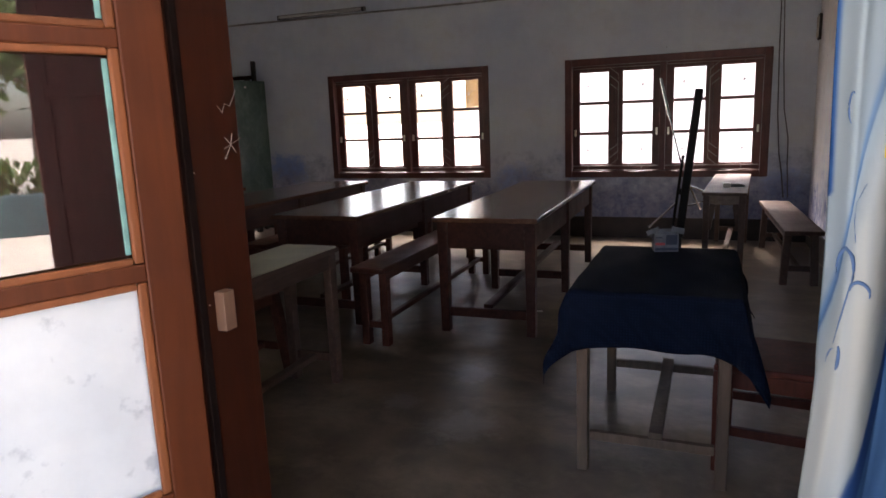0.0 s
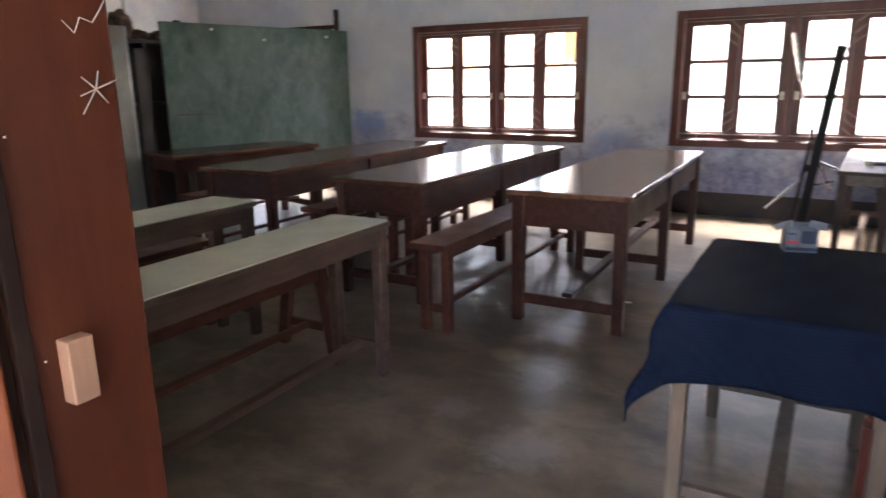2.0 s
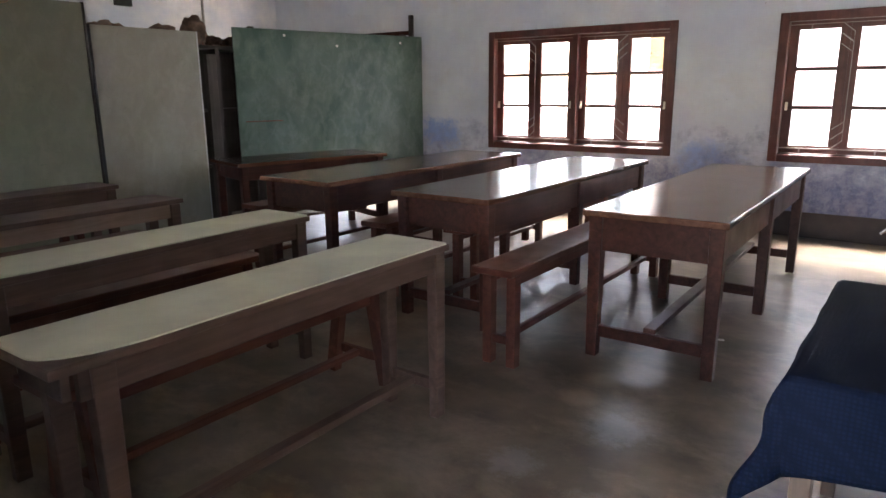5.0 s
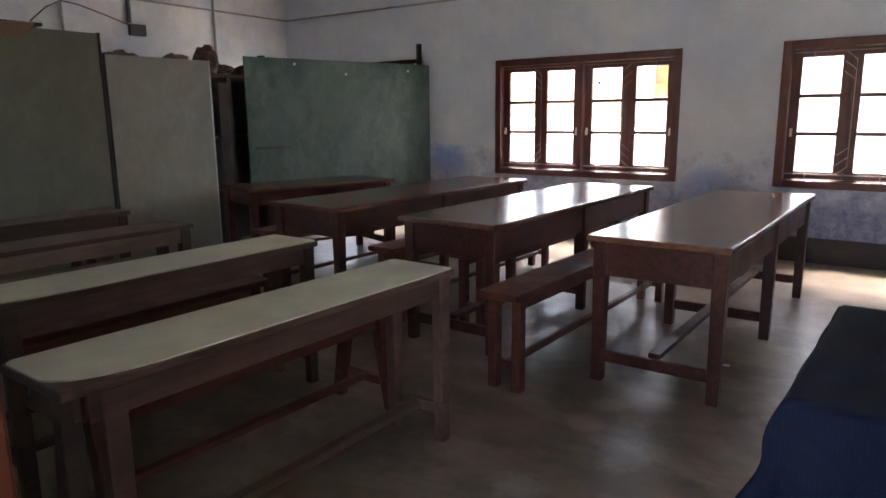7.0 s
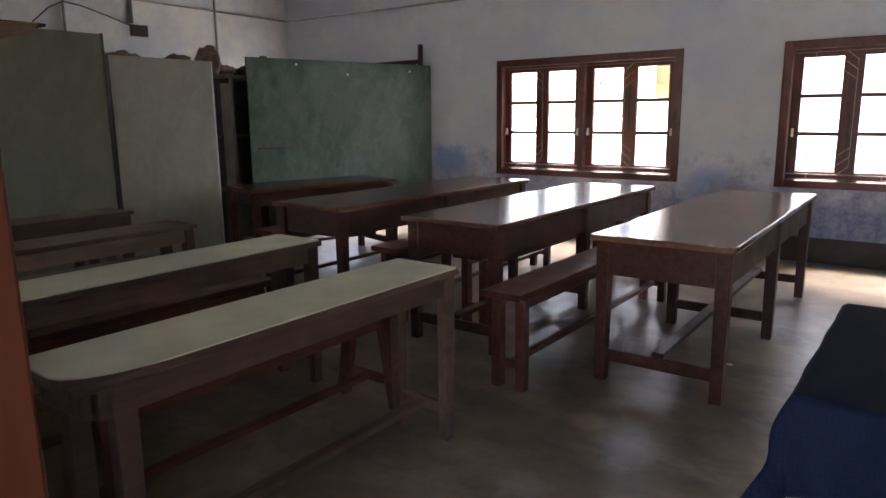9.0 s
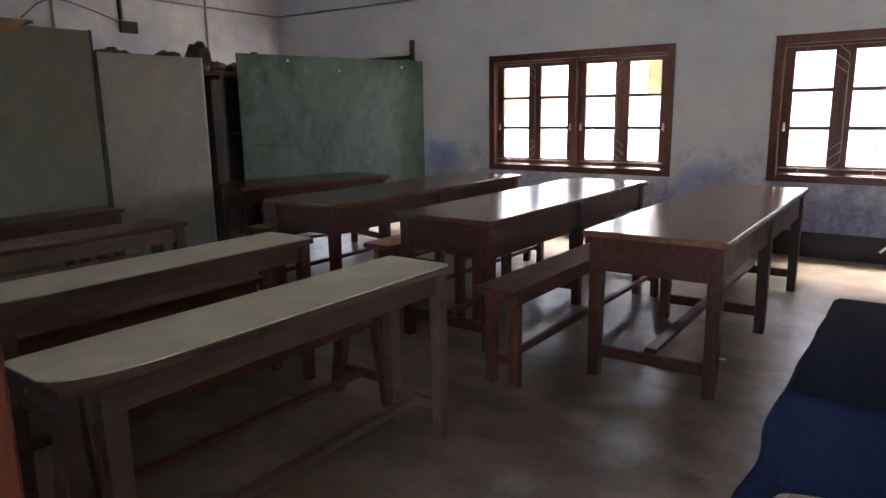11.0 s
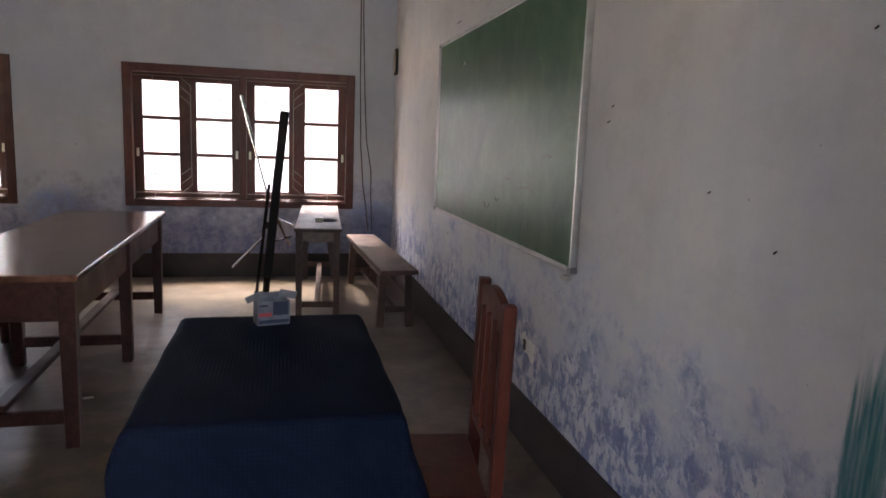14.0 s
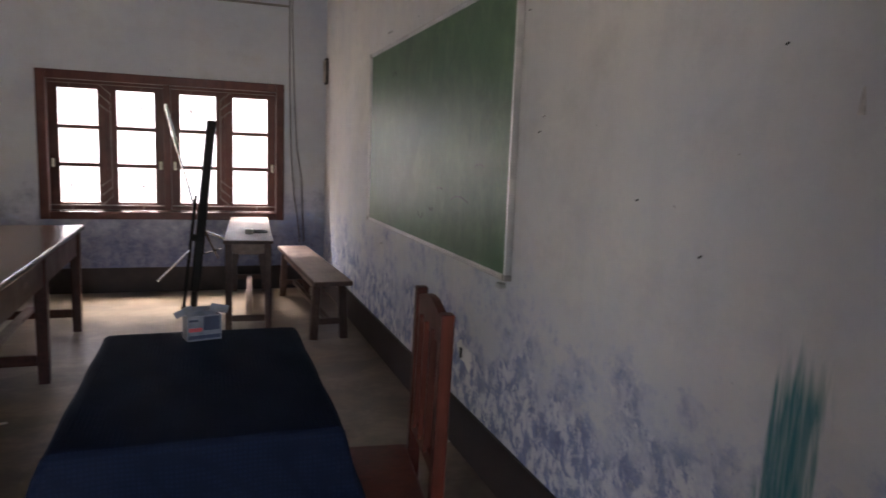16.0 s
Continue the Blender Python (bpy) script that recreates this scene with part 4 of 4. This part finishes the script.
part("foot", tube(bmesh.new(), [(0.0, 0.0, 0.0), (0.014, 0.0, 0.16)], 0.03, 10), M_BLACK, ts)
part("brace", tube(bmesh.new(), [(0.0, 0.03, 0.44), (0.22, 0.08, 0.50)], 0.007, 8), M_BLACK, ts)
rod = part("support_rod", tube(bmesh.new(), [(0.03, 0.03, 0.80), (-0.10, 0.03, 1.30)], 0.008, 8), M_CHROME, ts)
part("hook_arm", tube(bmesh.new(), [(-0.10, 0.03, 1.30), (-0.19, 0.03, 1.67)], 0.014, 8), M_CHROME, ts)

# ---------------- green board on the wall ----------------
bb = thing("chalkboard", "wall-mounted green chalkboard in an aluminium frame", "chalkboard", pose(0, -3.200, 1.446))
bL, bH = 2.348, 1.13
part("writing_surface", B((-0.014, 0, 0), (0.014, bL - 0.03, bH - 0.03)), M_BOARD, bb, "chalk-smeared green surface")
for s in (-1, 1):
    bar = B((-0.018, 0, s * (bH / 2 - 0.005)), (0.030, bL - 0.04, 0.009), 0.002)
    slab(bar, (-0.015, 0, s * (bH / 2 - 0.017)), (0.026, bL - 0.04, 0.009), 0.002)
    part("frame_bar", bar, M_ALU, bb, "grooved dull aluminium frame bar")
    bar = B((-0.018, s * (bL / 2 - 0.005), 0), (0.030, 0.009, bH - 0.04), 0.002)
    slab(bar, (-0.015, s * (bL / 2 - 0.018), 0), (0.026, 0.010, bH - 0.04), 0.002)
    part("frame_bar", bar, M_ALU, bb, "grooved dull aluminium frame bar")
for y0, z0, l, h in ((-0.62, -0.30, 0.22, 0.02), (-0.35, -0.26, 0.07, 0.008), (-0.22, -0.36, 0.05, -0.02), (-0.05, -0.40, 0.10, -0.03), (-0.85, -0.14, 0.10, 0.01), (0.55, 0.36, 0.09, 0.03)):
    part("scratch", tube(bmesh.new(), [(-0.0222, y0 + l * k / 6 - l / 2, z0 + h * math.sin(math.pi * k / 6)) for k in range(7)], 0.0018, 5), M_BOXBLACK, bb, "dark scuff mark")
part("bracket", B((-0.022, -1.12, -0.59), (0.03, 0.04, 0.02), 0.004), M_ALU, bb)
for sy in (-1, 1):
    for sz in (-1, 1):
        part("corner_cap", B((-0.018, sy * (bL / 2 - 0.012), sz * (bH / 2 - 0.012)), (0.034, 0.026, 0.026), 0.005), M_CONDUIT, bb)

# ---------------- wiring ----------------
def wire(name, label, pts, r, mat, n=7):
    return solid(name, tube(bmesh.new(), pts, r, n), mat, label, "cable", smooth=True)


wire("cable", "thin grey cable hanging down the wall beside the window",
     [(-0.355, -0.012, RH), (-0.35, -0.012, 2.6), (-0.345, -0.014, 1.9), (-0.33, -0.018, 1.3), (-0.30, -0.02, 0.9), (-0.27, -0.016, 0.72), (-0.24, -0.015, 0.46)], 0.006, M_CABLE)
wire("cable", "second grey cable looping down beside the window",
     [(-0.335, -0.012, RH), (-0.325, -0.012, 2.5), (-0.30, -0.014, 1.8), (-0.275, -0.02, 1.35), (-0.225, -0.024, 1.05), (-0.22, -0.02, 0.8), (-0.20, -0.015, 0.46)], 0.0055, M_CABLE)
wire("conduit", "thin wiring conduit along the window wall", [(RX0 + 0.02, -0.012, 2.70), (-6.5, -0.012, 2.68), (-3.5, -0.012, 2.66), (-0.36, -0.012, 2.67)], 0.012, M_CONDUIT)
wire("conduit", "thin wiring conduit along the wall above the boards", [(RX0 + 0.012, -0.02, 2.70), (RX0 + 0.012, -3.0, 2.73), (RX0 + 0.012, -5.5, 2.75)], 0.012, M_CONDUIT)
wire("conduit", "vertical wiring conduit on the wall", [(RX0 + 0.02, -1.21, 2.0), (RX0 + 0.02, -1.21, RH)], 0.016, M_CONDUIT)
wire("conduit", "dark vertical wiring conduit on the wall", [(RX0 + 0.02, -2.36, 2.45), (RX0 + 0.02, -2.36, RH)], 0.024, M_CABLE)
wire("conduit", "short wiring stub on the wall above the olive board", [(RX0 + 0.02, -3.12, 2.1), (RX0 + 0.02, -3.12, 2.62)], 0.014, M_CONDUIT)
wire("cable", "slack cable drooping between wall conduits", [(RX0 + 0.03, -3.12, 2.60), (RX0 + 0.04, -2.95, 2.58), (RX0 + 0.04, -2.65, 2.50), (RX0 + 0.03, -2.38, 2.42)], 0.008, M_CABLE)
wire("cable", "slack cable running down from a wall stub", [(RX0 + 0.03, -3.12, 2.60), (RX0 + 0.04, -3.28, 2.52), (RX0 + 0.03, -3.45, 2.36)], 0.008, M_CABLE)
solid("junction_box", B((RX0 + 0.03, -2.28, 2.37), (0.06, 0.20, 0.13), 0.006), M_BOXBLACK, "black wiring box on the wall", "switch box")
sb = thing("switch_box", "small old wooden switch box near the corner", "switch box", pose(0, -0.075, 2.10))
part("back_plate", B((-0.012, 0, 0), (0.024, 0.10, 0.24), 0.004), M_CUPBOARD, sb)
part("switch_plate", B((-0.03, 0, 0), (0.012, 0.075, 0.20), 0.004), M_SOCKET, sb)
so_ = thing("wall_socket", "broken wall socket recess with a dark hole", "socket", pose(0, -3.92, 0.46))
for k, (dy, dz, w, h) in enumerate(((0.0, 0.0, 0.09, 0.07), (-0.05, -0.03, 0.06, 0.05), (0.05, 0.025, 0.05, 0.06), (-0.07, 0.01, 0.04, 0.04))):
    part("plaster_patch", B((-0.002 - 0.0007 * k, dy, dz), (0.005, w, h), 0.002, Euler((0.5 * k, 0, 0)).to_matrix()), M_CEIL, so_, "rough plaster patch")
# the hole is a raised black block, its shade put into the colour
part("socket_hole", B((-0.008, 0.03, 0.0), (0.006, 0.03, 0.05), 0.004), M_BOXBLACK, so_)
tl = thing("tube_light", "unlit fluorescent tube fitting high on the window wall", "lamp", pose(-5.5, 0, 2.72))
part("housing", B((0, -0.025, 0), (1.24, 0.05, 0.045), 0.006), M_CONDUIT, tl)
part("tube", tube(bmesh.new(), [(-0.59, -0.065, -0.01), (0.59, -0.065, -0.01)], 0.014, 10), M_TUBE, tl)
for s in (-1, 1):
    part("lamp_holder", B((s * 0.60, -0.055, -0.01), (0.02, 0.04, 0.045), 0.004), M_BOXBLACK, tl)

for w, a, b, l in (("e", -2.478, 2.10, 0.04), ("e", -4.414, 1.873, 0.012), ("e", -4.565, 1.494, 0.012), ("e", -4.544, 1.443, 0.014), ("e", -5.132, 1.249, 0.010),
                   ("e", -5.395, 1.135, 0.012), ("e", -5.589, 1.593, 0.010), ("e", -2.35, 0.76, 0.014), ("n", -2.86, 1.22, 0.016), ("n", -2.82, 0.86, 0.012),
                   ("n", -1.4, 2.02, 0.012), ("n", -2.6, 2.05, 0.012)):
    q = (0, a, b) if w == "e" else (a, 0, b)
    tip = (-l * 0.7, a + l * 0.1, b - l * 0.5) if w == "e" else (a, -l * 0.7, b - l * 0.5)
    solid("nail", tube(bmesh.new(), [q, tip], 0.0022, 6), M_BOXBLACK, "old dark nail driven into the wall", "nail", group="wall nails")
solid("dirt_mark", B((-0.0008, -5.767, 1.468), (0.0016, 0.016, 0.05), 0.0, Euler((math.pi, 0, 0)).to_matrix(), 0.25), M_MARK, "small grey triangular dirt mark on the wall", "stain")

# ---------------- stacked boards and cupboard on the far side ----------------
gb = thing("loose_board", "large loose green chalkboard propped on a wooden stand", "chalkboard", pose(-6.625, -1.285, 0, 0, 0, -13.7))
gl = 2.34
part("writing_surface", B((0.012, 0, 1.24), (0.018, gl, 1.40), 0.002), M_LOOSE, gb, "dusty green surface")
part("backing", B((-0.008, 0, 1.24), (0.020, gl - 0.02, 1.38)), M_CUPBOARD, gb)
for s in (-1, 1):
    part("stand_leg", B((-0.05, s * 0.95, 0.98), (0.05, 0.06, 1.96), 0.004), M_CUPBOARD, gb)
part("chalk_ledge", B((0.034, -0.90, 1.035), (0.026, 0.40, 0.012), 0.002), M_BLOCK, gb, "short bare wooden ledge")
for y, z in ((-0.62, 1.885), (0.0, 1.80), (0.85, 1.86)):
    part("pin", tube(bmesh.new(), [(0.02, y, z), (0.03, y, z)], 0.014, 8), M_CHALK, gb, "small white pin")
st = thing("easel", "dark wooden easel standing behind the loose board", "easel", pose(-6.55, -0.12, 0))
part("post", B((0.04, 0, 1.10), (0.045, 0.05, 2.20), 0.004), M_CUPBOARD, st)
part("crossbar", B((-0.45, 0.0, 2.0), (0.95, 0.035, 0.05), 0.004), M_JAMB, st)
part("post", B((-0.90, 0, 1.0), (0.045, 0.05, 2.0), 0.004), M_CUPBOARD, st)

pb = thing("standing_panel", "tall grey painted sheet panel standing upright", "panel", pose(-6.5, -3.555, 0))
part("sheet", B((0, 0, 0.92), (0.03, 0.93, 1.83), 0.006), M_STEELGREY, pb)
part("edge_strip", B((0.002, 0.455, 0.92), (0.036, 0.012, 1.83), 0.003), M_ALU, pb)
part("edge_strip", B((0.002, -0.468, 0.92), (0.036, 0.010, 1.83), 0.003), M_BOXBLACK, pb)
pa = thing("standing_panel", "tall olive green board standing upright", "panel", pose(-6.42, -4.86, 0))
part("sheet", B((0, 0, 0.99), (0.03, 1.52, 1.97), 0.006), M_OLIVE, pa)
part("edge_strip", B((0.002, 0.768, 0.99), (0.04, 0.016, 1.98), 0.003), M_CUPBOARD, pa)
cardb = solid("cardboard_sheet", B((0, 0, 0.06), (0.25, 0.42, 0.004), 0.001, Euler((0.1, -0.5, 0.2)).to_matrix()), M_CARD,
              "flattened brown cardboard lying over the board top", "cardboard", at=pose(-6.34, -4.80, 1.86))
plank = solid("plank", B((0, 0, 0.012), (0.14, 0.55, 0.022), 0.003), M_CUPBOARD, "dark plank resting on top of the olive board", "plank",
              at=pose(-6.42, -4.78, 1.982))

cup = thing("cupboard", "dark open-fronted wooden cupboard behind the panels", "cupboard", pose(-7.15, -2.95, 0))
cw_, cd_, chh = 2.3, 0.42, 1.76
part("back", B((-cd_ / 2 + 0.01, 0, chh / 2), (0.02, cw_, chh)), M_CUPBOARD, cup)
for s in (-1, 0.33, 1):
    part("side", B((0, s * (cw_ / 2 - 0.02), chh / 2), (cd_, 0.04, chh - 0.06)), M_CUPBOARD, cup)
for z in (0.04, 0.6, 1.15, chh - 0.015):
    part("shelf", B((0.0 if z > 1.5 else -0.08, 0, z), (cd_ + (0.03 if z > 1.5 else -0.18), cw_ + (0.04 if z > 1.5 else -0.08), 0.03), 0.003), M_CUPBOARD, cup)


part("front_post", B((cd_ / 2 - 0.02, 0.30, chh / 2 - 0.03), (0.05, 0.11, chh - 0.1), 0.004), M_POST, cup, "dusty greyish front post")


def bundle(label, at, s, mat, seed):
    random.seed(seed)
    b = bmesh.new()
    bmesh.ops.create_icosphere(b, subdivisions=3, radius=1.0)
    off = Vector((seed * 3.1, seed, 0))
    for v in b.verts:
        k = 1 + 0.5 * noise.noise(v.co * 1.9 + off) + 0.32 * noise.noise(v.co * 4.5 + off) + 0.14 * noise.noise(v.co * 11 + off)
        v.co = Vector((v.co.x * s[0] * k, v.co.y * s[1] * k, max(-0.55, v.co.z * k) * s[2]))
    lo = min(v.co.z for v in b.verts)
    for v in b.verts:
        v.co.z -= lo
    return solid("cloth_roll", b, mat, label, "bundle", at=at, smooth=True, group="bundles on the cupboard")


random.seed(11)
for k in range(9):
    y = -3.86 + k * 0.19
    bundle("dusty rolled cloth parcel on top of the cupboard", pose(-7.06 + random.uniform(-0.08, 0.08), y, chh + 0.004, 0, 0, random.uniform(0, 180)),
           (random.uniform(0.09, 0.13), random.uniform(0.11, 0.16), random.uniform(0.06, 0.10)), M_BUNDLE2 if k % 3 == 0 else M_BUNDLE, k + 2)
bundle("tall crumpled bundle on top of the cupboard", pose(-7.0, -2.78, chh + 0.004), (0.10, 0.12, 0.16), M_BUNDLE, 31)

# ---------------- outside ----------------
solid("ground", B((0, 0, -0.55), (900, 900, 0.3)), M_GROUND, "pale dry open ground", "ground", "structure")
solid("pavement", B((-3.5, -7.95, -0.21), (14.0, 2.45, 0.40), 0.01), M_VERANDA, "worn cement verandah floor", "pavement", "structure")
solid("trim", B((-3.5, -7.9, 3.05), (14.4, 2.36, 0.12), 0.01), M_CEIL, "verandah roof slab", "roof", "structure")
for x in (-6.5, -3.6, 0.9, 3.0):
    pl = B((x, -8.95, 1.49), (0.22, 0.22, 3.0), 0.01)
    solid("pillar", pl, M_JAMB, "maroon painted verandah pillar", "pillar", "structure")


nh = thing("house", "neighbouring whitewashed house with an ochre upper corner", "house", pose(1.0, 6.0, -0.4))
part("wall", B((0, 0, 0.98), (12.2, 3.3, 1.96)), M_HOUSEPALE, nh, "whitewashed lower wall")
part("upper_wall", B((-5.58, 0, 2.51), (1.18, 3.36, 1.10)), M_HOUSE, nh, "ochre end of the upper wall")
part("upper_wall", B((0.57, 0, 2.51), (11.12, 3.34, 1.10)), M_HOUSEPALE, nh, "pale upper wall")
part("roof", B((0, 0, 3.12), (12.7, 3.8, 0.12), 0.01), M_ROOF, nh)


def tree(at, h, seed):
    random.seed(seed)
    o = thing("tree", "leafy green tree beyond the courtyard", "tree", at)
    tr = bmesh.new()
    tube(tr, [(0, 0, 0), (0.08, 0.03, h * 0.25), (0.02, 0.1, h * 0.5), (0.1, 0.0, h * 0.8)], [0.2, 0.16, 0.12, 0.04], 9)
    for k in range(7):
        a = k * 0.9 + random.random()
        z = h * random.uniform(0.35, 0.65)
        l = h * random.uniform(0.2, 0.34)
        tube(tr, [(0.03, 0.05, z), (l * 0.5 * math.cos(a), l * 0.5 * math.sin(a), z + l * 0.35), (l * math.cos(a), l * math.sin(a), z + l * 0.6)], [0.07, 0.045, 0.015], 6)
    part("trunk", tr, M_BARK, o)
    vs, fs = [], []
    for k in range(2600):
        c = Vector((random.gauss(0, 1), random.gauss(0, 1), random.gauss(0, 0.8)))
        c = c.normalized() * (random.random() ** 0.4) * h * 0.34
        c *= 0.75 + 0.5 * noise.noise(c * 0.9 + Vector((seed, 0, 0)))
        c.z += h * 0.72
        q = Euler((random.uniform(0, 6.3), random.uniform(0, 6.3), 0)).to_matrix()
        s = random.uniform(0.10, 0.20)
        n0 = len(vs)
        for p in ((-s, 0, 0), (0, -s * 0.5, 0.02), (s, 0, 0), (0, s * 0.5, 0.02)):
            vs.append(c + q @ Vector(p))
        fs.append((n0, n0 + 1, n0 + 2, n0 + 3))
    lm = bpy.data.meshes.new("crown")
    lm.from_pydata(vs, [], fs)
    lm.materials.append(M_LEAVES)
    cr_ = new("crown", lm)
    cr_.parent = o
    return o


low_wall = solid("boundary_wall", B((11.0, -9.0, -0.03), (0.25, 9.0, 0.74), 0.02), M_LOWWALL, "low dark teal boundary wall beyond the verandah", "wall", "structure")
hv, hf = [], []
random.seed(21)
for k in range(2600):
    c = Vector((19 + random.uniform(-0.7, 0.7), random.uniform(-22, -2), -0.4 + 1.1 * random.random() ** 0.7))
    q = Euler((random.uniform(0, 6.3), random.uniform(0, 6.3), 0)).to_matrix()
    w_ = random.uniform(0.12, 0.24)
    n0 = len(hv)
    hv.extend(c + q @ Vector(p) for p in ((-w_, 0, 0), (0, -w_ * 0.5, 0.02), (w_, 0, 0), (0, w_ * 0.5, 0.02)))
    hf.append((n0, n0 + 1, n0 + 2, n0 + 3))
hm = bpy.data.meshes.new("hedge")
hm.from_pydata(hv, [], hf)
hm.materials.append(M_LEAVES)
tagged(new("hedge", hm), "ragged green hedge along the open ground", "hedge", kind="stuff")
first = tree(pose(9, -15, -0.4), 6.5, 3)
for x, y, r in ((21, -9.5, 50), (23, -6.0, 310), (16, -18, 120), (4, -24, 200), (-8, -22, 270)):
    copy_thing(first, pose(x, y, -0.4, 0, 0, r))
